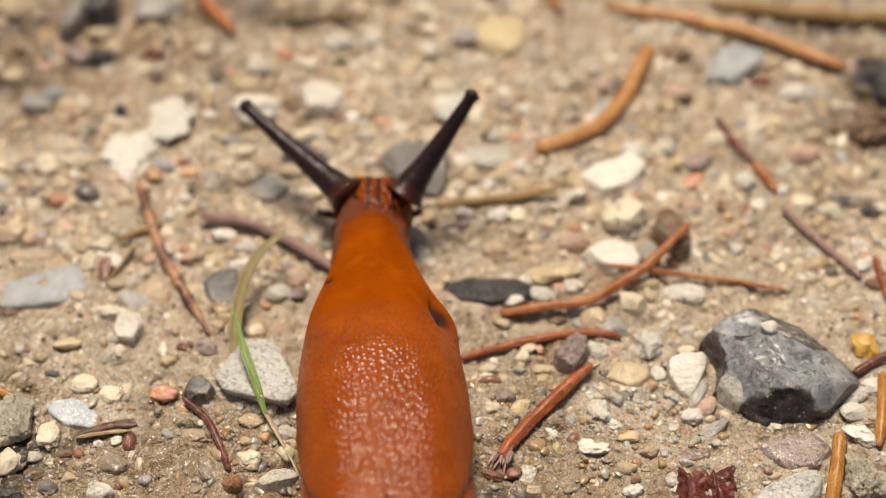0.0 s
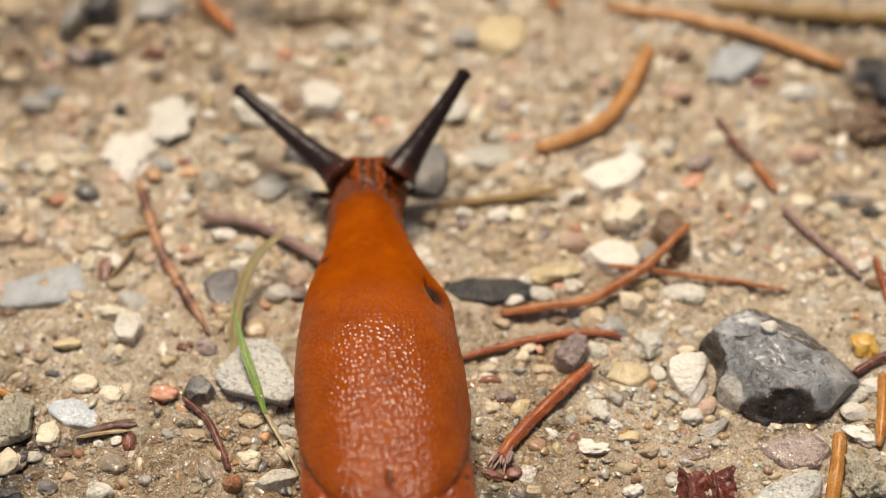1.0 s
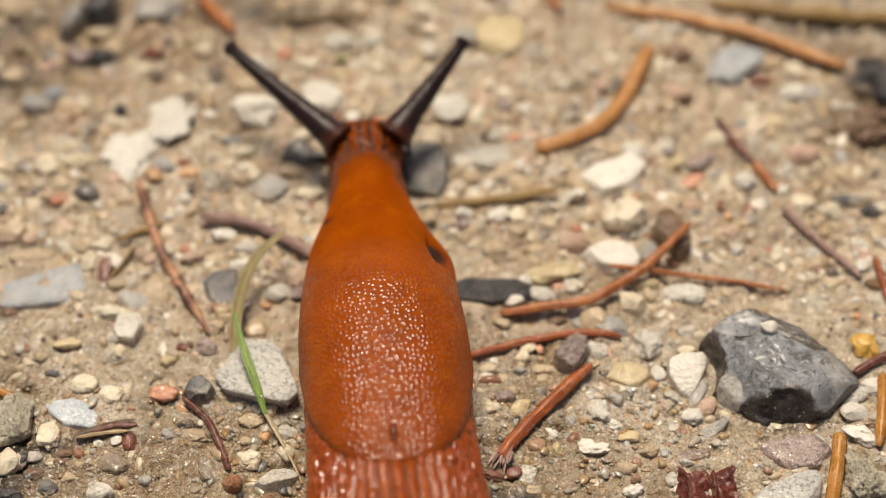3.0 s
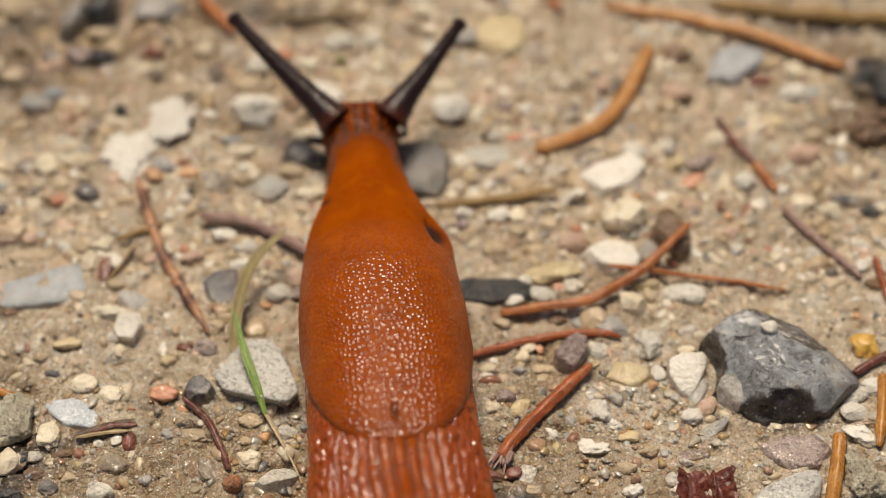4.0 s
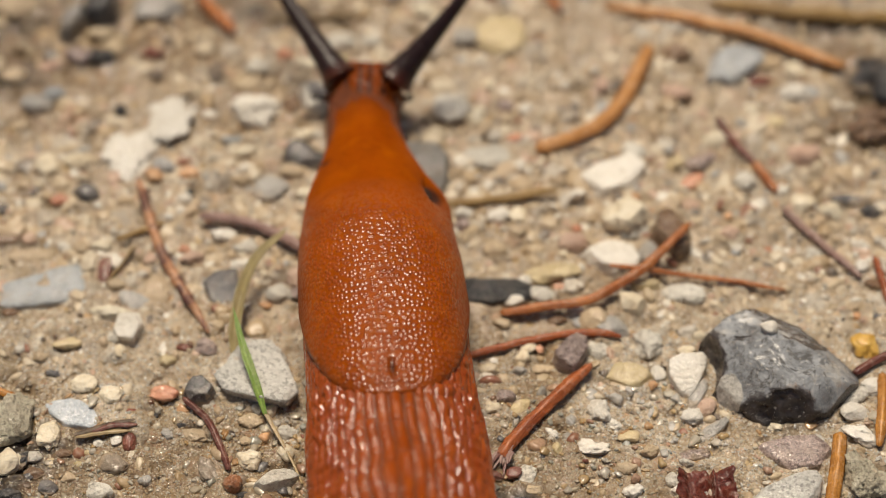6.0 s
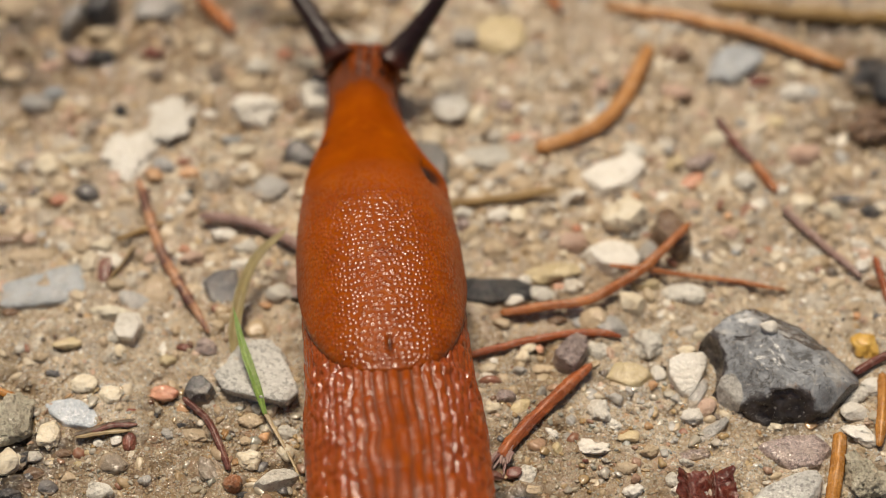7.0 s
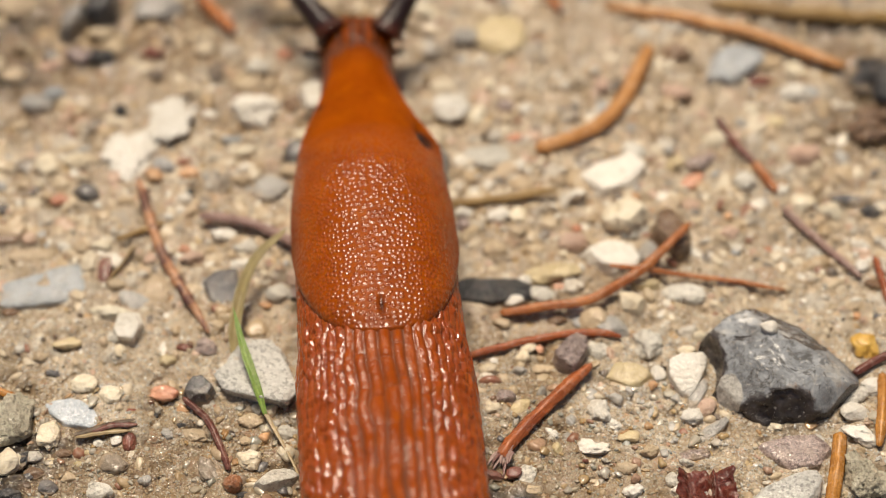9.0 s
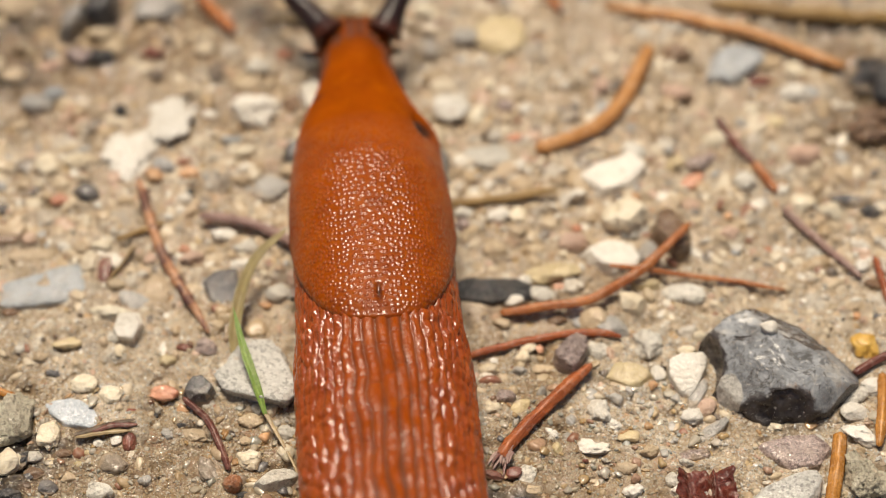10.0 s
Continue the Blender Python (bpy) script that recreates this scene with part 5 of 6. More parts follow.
def bark_flake(x, y):
    """A crumpled dark red flake of bark: a hollow middle between two curled lobes."""
    U, V = np.meshgrid(np.linspace(-1, 1, 70), np.linspace(-1, 1, 50), indexing="ij")
    edge = 1 + 0.13 * vnoise(U * 4, V * 4, 0.5, 81) + 0.06 * vnoise(U * 9, V * 9, 0.5, 84)
    notch = 0.16 * np.exp(-((U + 0.55) / 0.12) ** 2) + 0.14 * np.exp(-((U - 0.22) / 0.10) ** 2)
    X, Y = 2.5 * U * edge, 2.0 * V * edge - 0.9 * notch * np.clip(V, 0, 1)
    Z = 0.55 + 1.1 * np.abs(U) ** 2 + 0.4 * vnoise(U * 2.2, V * 1.8, 0.2, 82) + 0.15 * vnoise(U * 6, V * 5, 0.2, 83)
    Z = Z - 0.35 * np.exp(-((U + 0.58) / 0.10) ** 2) - 0.3 * np.exp(-((U - 0.20) / 0.08) ** 2) + 0.5 * np.exp(-((U - 0.30) / 0.07) ** 2)
    top = np.stack((X, Y, Z), -1).reshape(-1, 3)
    n = len(top)
    f = grid_faces(70, 50)
    loop = [i * 50 for i in range(70)] + [69 * 50 + j for j in range(1, 50)] + [i * 50 + 49 for i in range(68, -1, -1)] + [j for j in range(48, 0, -1)]
    faces = f + [tuple(i + n for i in q[::-1]) for q in f] + [(a, b, b + n, a + n) for a, b in zip(loop, loop[1:] + loop[:1])]
    me = mesh_of("bark_flake", np.vstack((top, top - (0, 0, 0.4))), [q[::-1] for q in faces], across=np.zeros(2 * n), along=np.tile(Y.ravel() * 4, 2), girth=np.tile(X.ravel(), 2))
    thing("bark_flake", me, LEAF, at_mm(x, y, float(ground_z(x, y)) + 0.1, 0, 0, 2), "crumpled dark red flake of bark on damp grit", "bark")


bark_flake(23.1, -28.3)
needle("leaf_scrap", ((-10.6, 24.0, 0.6), (-10.2, 24.4, 0.8), (-9.7, 24.3, 0.6)), 0.5, "green", "tiny green scrap of leaf on gravel", "leaf", seed=31, flat=0.3, tips=(0.3, 0.3))


def bud(x, y, z):
    """A round brown bud scale with sand stuck to it."""
    v, q = chipped(5, 930, 20, 8, 0.10)
    thing("bud", mesh_of("bud", v * (0.98, 0.95, 0.9), q), BUD, at_mm(x, y, z), "round red-brown bud dusted with sand", "bud")


bud(*(-18.5, -27.4, 0.45))


def frayed_end(x, y, z, bearing):
    """Split fibres at the broken end of the thick needle."""
    rng = np.random.default_rng(41)
    root = tagged(new("needle_fibres"), "brown frayed fibres at a broken needle end", "fibre")
    root.matrix_world = at_mm(x, y, z)
    for _ in range(20):
        a = radians(bearing + rng.uniform(-20, 14))
        n, up = rng.uniform(0.9, 2.7), rng.uniform(-0.5, 0.15)
        off = rng.uniform(-0.5, 0.5, 2)
        line = [(off[0], off[1], 0.0), (off[0] + math.cos(a) * n * 0.5, off[1] + math.sin(a) * n * 0.5, up * 0.6), (off[0] + math.cos(a + 0.2) * n, off[1] + math.sin(a + 0.2) * n, up)]
        v, q, run = blade_mesh(line, 0.38, ((0, 1), (0.6, 0.9), (1, 0.25)), 0.3, 0.1)
        part("fibre", mesh_of("fibre", v, q, **run), NEEDLES["violet" if rng.uniform() < 0.6 else "dark"], root)


frayed_end(5.7, -23.8, 0.85, 232)


# ---------------------------------------------------------------- the slug
# Its own space: origin on the ground under the rear edge of the mantle, y forwards, mm.
WIDTH = ((-72, 0.4), (-66, 2.6), (-55, 5.2), (-40, 7.0), (-20, 8.0), (-2, 7.9), (5, 7.6), (12, 7.45), (18, 7.35), (22, 6.95), (25, 6.45), (28.5, 5.6), (32, 4.65), (35.6, 3.9), (41.4, 3.25), (46, 2.9))
HEIGHT = ((-72, 0.7), (-66, 3.0), (-55, 6.5), (-40, 9.2), (-20, 11.0), (-2, 11.4), (5, 11.9), (14, 12.1), (20, 11.6), (26, 10.2), (32, 8.4), (38, 7.1), (42, 6.6), (46, 6.2))


def smooth_curve(table):
    s = np.arange(-80.0, 56.0, 0.25)
    y = np.interp(s, *zip(*table))
    ker = np.exp(-np.linspace(-2.2, 2.2, 17) ** 2)
    y = np.convolve(np.pad(y, 8, mode="edge"), ker / ker.sum(), "valid")
    return lambda q: np.interp(q, s, y)


half_width, top_height = smooth_curve(WIDTH), smooth_curve(HEIGHT)


def flank(s, a, out=0.0):
    """The point of the body's surface at s mm along it and angle a round it (0 right side, 90 degrees the back), moved outwards."""
    w, h = half_width(s), top_height(s)
    z0 = 0.40 * h
    c, n = np.cos(a), np.sin(a)
    up = n >= 0
    x = np.where(up, w * np.sign(c) * np.abs(c) ** 0.92, w * np.sign(c) * np.abs(c) ** 0.45)
    z = np.where(up, z0 + (h - z0) * np.abs(n) ** 0.95, z0 * (1 - np.abs(n) ** 0.6))
    return np.stack((x + out * c, s + 0 * x, np.maximum(z + out * np.where(up, n, 0), 0.02)), -1)


def build_slug():
    root = tagged(new("slug"), "wet rust-orange land slug with dark raised tentacles crawling over gravel", "slug")
    # Back and tail: long rows of tubercles parted by dark furrows.
    s = np.concatenate((np.linspace(-72, -30, 150), np.linspace(-29.8, 12, 330), np.linspace(12.4, 42, 70)))
    a = np.concatenate((np.linspace(-0.02, np.pi + 0.02, 300), np.linspace(np.pi + 0.15, 2 * np.pi - 0.15, 26)))
    S, A = np.meshgrid(s, a, indexing="ij")
    rows = 23.0
    edge = np.clip(np.abs(A - np.pi / 2) / 0.95, 0, 1) ** 1.5
    fan = 1 + 0.16 * np.exp(np.minimum(S, 0) / 9)
    wob = (0.22 + 0.20 * edge) * vnoise(S / 2.6, A * 5, 0.2, 31) + 0.35 * vnoise(S / 9, A * 2, 0.9, 32)
    ph = (np.pi / 2 + (A - np.pi / 2) * fan) / np.pi * rows + wob
    k = np.floor(ph)
    fr = np.abs(ph - k - 0.5) * 2
    length = 1.5 + 1.8 * hash01(k, 0 * k, 0 * k, 5) + 2.2 * np.clip(1 - np.abs(k - 11) / 5, 0, 1)
    ps = S / length + 9 * hash01(k, 0 * k, 0 * k, 6) + 0.25 * vnoise(S / 1.2, k * 3.1, 0.5, 33)
    m = np.floor(ps)
    fs = np.abs(ps - m - 0.5) * 2
    long_groove = np.exp(-((1 - fr) / (0.52 - 0.26 * edge)) ** 2)
    cross_groove = np.exp(-((1 - fs) / 0.13) ** 2) * (0.35 + 0.65 * hash01(k, m, 0 * k, 7))
    knob = 0.5 + 0.5 * hash01(k, m, 0 * k, 8)
    # Towards the sides the rows break up into uneven wet tubercles.
    far, lot = cells(S / 1.25 + 0.5 * vnoise(S / 1.9, ph / 1.4, 0.3, 37), ph * 1.05 + 0.35 * vnoise(S / 1.5, ph, 0.6, 38), 39)
    small, lot2 = cells(S / 0.5 + 0.3 * vnoise(S / 0.9, ph, 0.2, 43), ph * 2.1, 44)
    tubercle = (0.35 + 0.75 * lot) * np.clip(1 - (far / 0.62) ** 2, 0, 1) ** 0.7 + 0.22 * lot2 * np.clip(1 - (small / 0.6) ** 2, 0, 1)
    broken = np.clip((edge - 0.12) / 0.32, 0, 1)
    skin = (A <= np.pi + 0.02) * np.clip(np.minimum(A, np.pi - A) / 0.05 + 0.4, 0, 1)
    rim_fade = 1 - 0.48 * np.clip((np.abs(A - np.pi / 2) - 1.0) / 0.4, 0, 1)
    ridge = 0.33 * knob * (1 - fr ** 2.4) * (1 - 0.6 * cross_groove) * (0.75 + 0.35 * vnoise(S / 1.6, k * 3.3, 0.2, 45)) + 0.035 * vnoise(S / 0.5, ph * 2.2, 0.3, 34)
    heap = 0.27 * tubercle + 0.19 * (1 - fr ** 3) + 0.05 * vnoise(S / 0.4, ph * 1.8, 0.3, 36)
    out = skin * rim_fade * (ridge * (1 - broken) + heap * broken)
    out = out - (S > 1.5) * 0.25 - 1.0 * np.clip((S - 16) / 3, 0, 1) * np.clip((30 - S) / 2, 0, 1)
    pig_shade = skin * np.clip((0.95 - 0.92 * edge) * long_groove * (0.65 + 0.35 * vnoise(S / 2.2, k * 2.7, 0.1, 35)) + 0.12 * cross_groove, 0, 0.85) * (S < 6)
    pig_shade = np.maximum(pig_shade, 0.85 * np.clip((S - 26) / 5, 0, 1))
    v = flank(S, A, out)
    n, c = S.shape
    faces = grid_faces(n, c, True) + [list(range(c)), list(range((n - 1) * c, n * c))[::-1]]
    part("back_and_tail", mesh_of("back_and_tail", v.reshape(-1, 3), faces, pigment_shade=pig_shade, dry=np.clip(np.maximum(0.98 - edge * 2.1 + 0.35 * vnoise(S / 1.2, ph / 1.1, 0.1, 46), (S - 18) / 4), 0, 1)), BACK, root, "glossy orange-brown back with long rows of tubercles")
    # Foot fringe: a low grey-brown hem along both sides.
    for sign in (1, -1):
        fs_ = np.linspace(-68, 43, 260)
        line = np.stack((sign * (half_width(fs_) * 0.90 + 0.12 * vnoise(fs_ / 2.3, 0, sign, 41)), fs_, 0 * fs_ + 0.75), -1)
        rr = 0.62 + 0.08 * vnoise(fs_ / 1.1, 3, sign, 42)
        t = np.arange(12) / 12 * 2 * np.pi
        v = line[:, None, :] + np.stack((np.outer(rr, np.cos(t)), 0 * np.outer(rr, t), np.outer(rr, np.sin(t))), -1)
        faces = grid_faces(len(fs_), 12, True) + [list(range(12))[::-1], list(range((len(fs_) - 1) * 12, len(fs_) * 12))]
        part("foot_fringe", mesh_of("foot_fringe", v.reshape(-1, 3), faces), FOOT, root, "grey-brown hem of the foot")
    # Mantle: a grained shield with a rounded rear lip, lying over the back and hooding the neck.
    u, a = np.concatenate((np.linspace(0, 0.66, 560), np.linspace(0.662, 1, 150))), np.linspace(-1, 1, 500)
    U, A = np.meshgrid(u, a, indexing="ij")
    side = np.abs(A)
    rear = 14.0 * side ** 2.2
    front = 40.0 - 1.0 * side ** 2
    S = rear + U * (front - rear)
    lim = np.pi / 2 - 0.10 - 0.60 * np.clip((S - 27) / 9, 0, 1) ** 1.5
    A = np.pi / 2 + A * lim
    arc = A * 8.2
    hem = np.minimum(np.minimum(S - rear, (lim - np.abs(A - np.pi / 2)) * 7 * np.clip((S - 8) / 10, 0, 1) + 2 * np.clip((18 - S) / 10, 0, 1)), front - S)
    f1, who = cells(S / 0.54 + 0.3 * vnoise(S / 2, arc / 2, 0.5, 53), arc / 0.47 + 0.25 * vnoise(S / 1.6, arc / 1.6, 0.2, 55), 51)
    coarse = np.clip((25.5 - S) / 8, 0.10, 1) * np.clip(1.2 - 1.2 * side, 0.10, 0.85) * np.clip((S - rear) / 1.0, 0, 1)
    grain = 0.085 * (0.6 + 0.6 * who) * np.clip(1 - (f1 / 0.45) ** 2, 0, 1) ** 1.1 * coarse
    stripe = 0.03 * np.sin(arc / 0.32 * 2 * np.pi + 3 * vnoise(S / 1.5, arc / 1.5, 0, 52)) * np.clip((S - 20) / 8, 0, 1) * np.clip(side - 0.1, 0, 1)
    soft = 0.22 * vnoise(S / 6, arc / 4, 0.4, 54) * np.clip(hem, 0, 1)
    out = -0.25 + 0.80 * (1 - np.exp(-np.maximum(hem, 0) / (0.55 + 1.6 * np.clip((S - 28) / 8, 0, 1)))) + grain + stripe + soft
    out = out + 0.09 * np.exp(-((hem - 0.42) / 0.2) ** 2) * np.clip(1.2 - 3 * side, 0, 1) * (S < 12)
    pit = np.exp(-((S - 2.9) / 1.0) ** 2 - ((A - np.pi / 2) * 11 / 0.28) ** 2)
    pore_a = 0.66
    pore = np.exp(-((S - 25.7) / 1.5) ** 2 - ((A - pore_a) * 6.2 / 0.75) ** 2)
    rim = np.exp(-((S - 26.0) / 3.0) ** 2 - ((A - pore_a + 0.34) * 6.2 / 1.2) ** 2)
    spots = sum(np.exp(-((S - p) / 0.30) ** 2 - ((A - b) * 5 / 0.38) ** 2) for p, b in ((33.9, 2.40), (30.5, 2.34), (30.8, 2.46), (32.4, 2.60)))
    out = out - 0.30 * pit - 1.1 * pore + 0.55 * rim - 0.12 * spots
    lip = np.exp(-(np.maximum(S - rear - 0.5, 0) / 0.7) ** 2)
    # Shade inside the pore, painted on the mantle as dark skin.
    hole = np.clip(1.9 * np.exp(-((S - 25.6) / 1.55) ** 2 - ((A - 0.60) * 6.2 / 0.80) ** 2) - 0.35, 0, 1)
    pig_shade = np.clip(0.30 * np.clip((S - 35) / 4, 0, 1) + 0.85 * pit + hole + 0.95 * spots + 0.28 * np.exp(-(np.maximum(S - rear, 0) / 2.6) ** 2) * (0.35 + 0.65 * side), 0, 1)
    v = flank(S, A, out)
    part("mantle", mesh_of("mantle", v.reshape(-1, 3), grid_faces(*S.shape), pigment_shade=pig_shade, dry=np.clip(np.maximum(np.maximum((side - 0.56) / 0.35, (S - 20) / 6), 0.9 - 3.0 * np.clip(1 - (f1 / 0.50) ** 2, 0, 1)), 0, 1)), MANTLE, root, "smooth grained bright orange mantle shield")
    # Breathing pore on its right side; a dark plug stands for its shaded inside.
    bv, bq = BALLS[3]
    centre = flank(np.array(25.6), np.array(0.58), -0.5)
    part("breathing_pore", mesh_of("breathing_pore", bv * (0.62, 1.5, 0.6), bq), PORE, root, "dark plug for the shaded inside of the breathing pore", at_mm(*centre, 0, 30, 4))
    # Head, in its own space: origin at the neck.
    neck = (0.0, 38.0, 3.4)
    hs, ha = np.linspace(0, 1, 90), np.linspace(0, 2 * np.pi, 180, endpoint=False)
    U, A = np.meshgrid(hs, ha, indexing="ij")
    y = -5.0 + 13.3 * U
    wid = np.interp(y, (-5, 0, 2.2, 4.4, 6.4, 8.0), (3.1, 3.0, 3.25, 3.75, 3.4, 2.2)) * np.sqrt(np.clip((8.35 - y) / 1.4, 0, 1))
    high = np.interp(y, (-5, 0, 4, 6.6, 8), (3.0, 3.2, 3.5, 3.3, 2.2)) * np.sqrt(np.clip((8.35 - y) / 1.4, 0, 1))
    x, z = wid * np.cos(A), np.where(np.sin(A) > 0, high, 2.9 * np.clip((8.5 - y) / 3, 0, 1)) * np.sin(A)
    between = np.exp(-((x - 0.25) / 1.5) ** 2) * np.clip((y - 3) / 3, 0, 1)
    y, z = y - 0.35 * between, z - 0.25 * between * (z > 0)
    wr = 0.05 * vnoise(x / 0.35, y / 0.5, z / 0.4, 61)
    x, z = x * (1 + wr), z * (1 + wr)
    on_top = (np.sin(A) > 0.1) * np.clip((y - 1.2) / 0.8, 0, 1)
    # Stripes are skin colour; the ring paints shade in the crease under the tentacles.
    pig_shade = on_top * sum(np.exp(-((x - q) / 0.21) ** 2) for q in (-0.42, 0.52, 1.85, -1.75)) + (np.sin(A) > -0.2) * 0.9 * np.exp(-((y - 2.6) / 0.30) ** 2) * (np.abs(x) > 1.3)
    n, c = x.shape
    me = mesh_of("head", np.stack((x, y, z), -1).reshape(-1, 3), grid_faces(n, c, True) + [list(range(c))[::-1], list(range((n - 1) * c, n * c))], pigment_shade=np.clip(pig_shade, 0, 0.95))
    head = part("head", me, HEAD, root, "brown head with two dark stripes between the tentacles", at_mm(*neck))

    def feeler(name, length, r0, r1, knob, label):
        t = np.linspace(0, 1, 60)
        rad = r1 + (r0 - r1) * (1 - t) ** 1.3 + 0.5 * (r0 - 0.3) * np.exp(-t * length / 1.3)
        rad = rad + knob * np.exp(-((t - 0.965) / 0.028) ** 2)
        rad = rad * np.sqrt(np.clip((1.004 - t) / 0.03, 0, 1))
        b = np.arange(20) / 20 * 2 * np.pi
        T, B = np.meshgrid(t, b, indexing="ij")
        R = rad[:, None] * (1 + 0.04 * vnoise(T * length / 0.35, np.cos(B) * 2, np.sin(B) * 2 + r0 * 9, 71))
        bow = 0.012 * length * np.sin(np.pi * T)
        v = np.stack((R * np.cos(B), T * length, R * np.sin(B) - bow), -1)
        fc = grid_faces(60, 20, True) + [list(range(20))[::-1], list(range(59 * 20, 60 * 20))]
        return part(name, mesh_of(name, v.reshape(-1, 3), fc, pigment_shade=np.clip(0.45 + T * length / 2.6 + 0.25 * vnoise(T * length / 0.7, np.cos(B) * 1.5, np.sin(B) * 1.5, 73), 0, 1)), TENTACLE, head, label)

    upper = [feeler("upper_tentacle", UPPER[i], 1.40, 0.56, 0.20, "long black upper tentacle with an eye knob") for i in (0, 1)]
    lower = [feeler("lower_tentacle", 3.4, 0.5, 0.32, 0.12, "short black lower tentacle") for i in (0, 1)]
    lower[0].matrix_basis, lower[1].matrix_basis = at_mm(-2.0, 4.3, -0.3, -2, 0, 78), at_mm(1.6, 3.9, -0.8, -6, 0, -58)
    return root, head, upper


UPPER = (14.7, 11.85)  # lengths of the upper tentacles
slug, slug_head, slug_tentacles = build_slug()

def fill_pebbles(count):
    """Smaller pebbles between the larger ones, each a thing of its own; they share a few meshes."""
    rng = np.random.default_rng(77)
    tints = ("cream", "tan", "white", "pale", "tan", "ochre", "grey", "cream", "pink", "brown", "tan", "dark", "orange", "purple")
    shapes = []
    for i in range(28):
        tint = tints[i % len(tints)]
        v, q = chipped(3, 3000 + i, 9, (16, 45)[i // 14], 0.09)
        me = mesh_of("pebble", v * (1, rng.uniform(0.65, 0.95), rng.uniform(0.5, 0.7)), q)
        me.materials.append(STONES[tint])
        shapes.append((me, tint, ("rounded", "angular")[i // 14]))
    made = 0
    while made < count:
        x, y = rng.uniform(-46, 46), rng.uniform(-32, 38)
        r = 0.42 * 2.1 ** (rng.uniform() ** 1.6)
        if abs(x) > 40 + y * 0.1 + 6 or any(math.hypot(x - a, y - b) < c * 0.9 + r * 0.8 for a, b, c in SPOTS):
            continue
        me, tint, word = shapes[rng.integers(0, len(shapes))]
        ob = thing("pebble", me, None, at_mm(x, y, float(ground_z(x, y)) + 0.1 * r, rng.uniform(-15, 15), rng.uniform(-15, 15), rng.uniform(0, 360)),
                   f"small {word} {SAID[tint]} pebble half sunk in sandy soil", "stone", "gravel on the path")
        ob.scale = (r, r, r)
        SPOTS.append((x, y, r))
        made += 1


fill_pebbles(44)
build_ground()

# ---------------------------------------------------------------- loose grit and sand, far too fine to count
def scatter(name, count, lo, hi, level, material, label, seed, sink, zone, thin=0.22):
    rng = np.random.default_rng(seed)
    bv, bq = BALLS[level]
    x0, x1, y0, y1 = zone
    x, y = rng.uniform(x0, x1, count * 3), rng.uniform(y0, y1, count * 3)
    even = 0.4 if level == 0 else 0.0
    keep = rng.uniform(0, 1, count * 3) < (0.45 + even + (0.5 - 0.6 * even) * vnoise(x / 7, y / 7, 0.2, seed)) * np.clip(1.0 - (y + 10) / 60, 0.45, 1)
    keep &= (level < 2) | (rng.uniform(0, 1, count * 3) < np.clip((y + 26) / 18, thin, 1))
    keep &= rng.uniform(0, 1, count * 3) > 0.9 * shade_and_soil(x, y)
    x, y = x[keep], y[keep]
    free = np.ones(len(x), bool)
    for sx, sy, sr in SPOTS:
        if sr > 0.9:
            free &= np.hypot(x - sx, y - sy) > 0.85 * sr
    x, y = x[free][:count], y[free][:count]
    n = len(x)
    r = lo * (hi / lo) ** (rng.uniform(0, 1, n) ** 2.0)
    z = surface(x, y)[0] + r * sink
    kinds = []
    for i in range(12):
        w, _ = chipped(level, seed * 50 + i, 7, 40, (0.1, 0.08, 0.16, 0.2)[level])
        kinds.append(w)
    kinds = np.array(kinds)[rng.integers(0, 12, n)]
    ax = rng.uniform(0.55, 1.4, (n, 1, 3)) * (1, 1, 0.6)
    ang = rng.uniform(0, 2 * np.pi, n)
    w = kinds * ax * r[:, None, None]
    cs, sn = np.cos(ang)[:, None], np.sin(ang)[:, None]
    v = np.stack((w[..., 0] * cs - w[..., 1] * sn + x[:, None], w[..., 0] * sn + w[..., 1] * cs + y[:, None], w[..., 2] + z[:, None]), -1)
    faces = (bq[None] + (np.arange(n) * len(bv))[:, None, None]).reshape(-1, 3)
    me = bpy.data.meshes.new(name)
    nv, nf = v.shape[0] * v.shape[1], len(faces)
    me.vertices.add(nv), me.loops.add(nf * 3), me.polygons.add(nf)
    me.vertices.foreach_set("co", (v.reshape(-1) * MM).astype(np.float32))
    me.loops.foreach_set("vertex_index", faces.reshape(-1).astype(np.int32))
    me.polygons.foreach_set("loop_start", (np.arange(nf) * 3).astype(np.int32))
    me.update(calc_edges=True)
    me.validate()
    if level < 3:
        me.shade_flat()
    else:
        me.shade_smooth()
    layer = me.attributes.new("damp", "FLOAT", "POINT")
    layer.data.foreach_set("value", np.repeat(dampness(x, y), len(bv)).astype(np.float32))
    return thing(name, me, material, Matrix.Identity(4), label, "gravel" if level > 1 else "sand", kind="stuff")


GRIT = grain_material("mixed_grit", (0.0, (0.68, 0.56, 0.39)), (0.20, (0.60, 0.46, 0.29)), (0.34, (0.80, 0.71, 0.55)), (0.50, (0.54, 0.42, 0.28)), (0.58, (0.64, 0.60, 0.53)), (0.65, (0.66, 0.52, 0.36)),
                      (0.73, (0.64, 0.44, 0.33)), (0.80, (0.20, 0.17, 0.15)), (0.84, (0.90, 0.86, 0.77)), (0.94, (0.34, 0.14, 0.09)), (0.97, (0.42, 0.44, 0.46)), clear=0.06, dull=0.25)
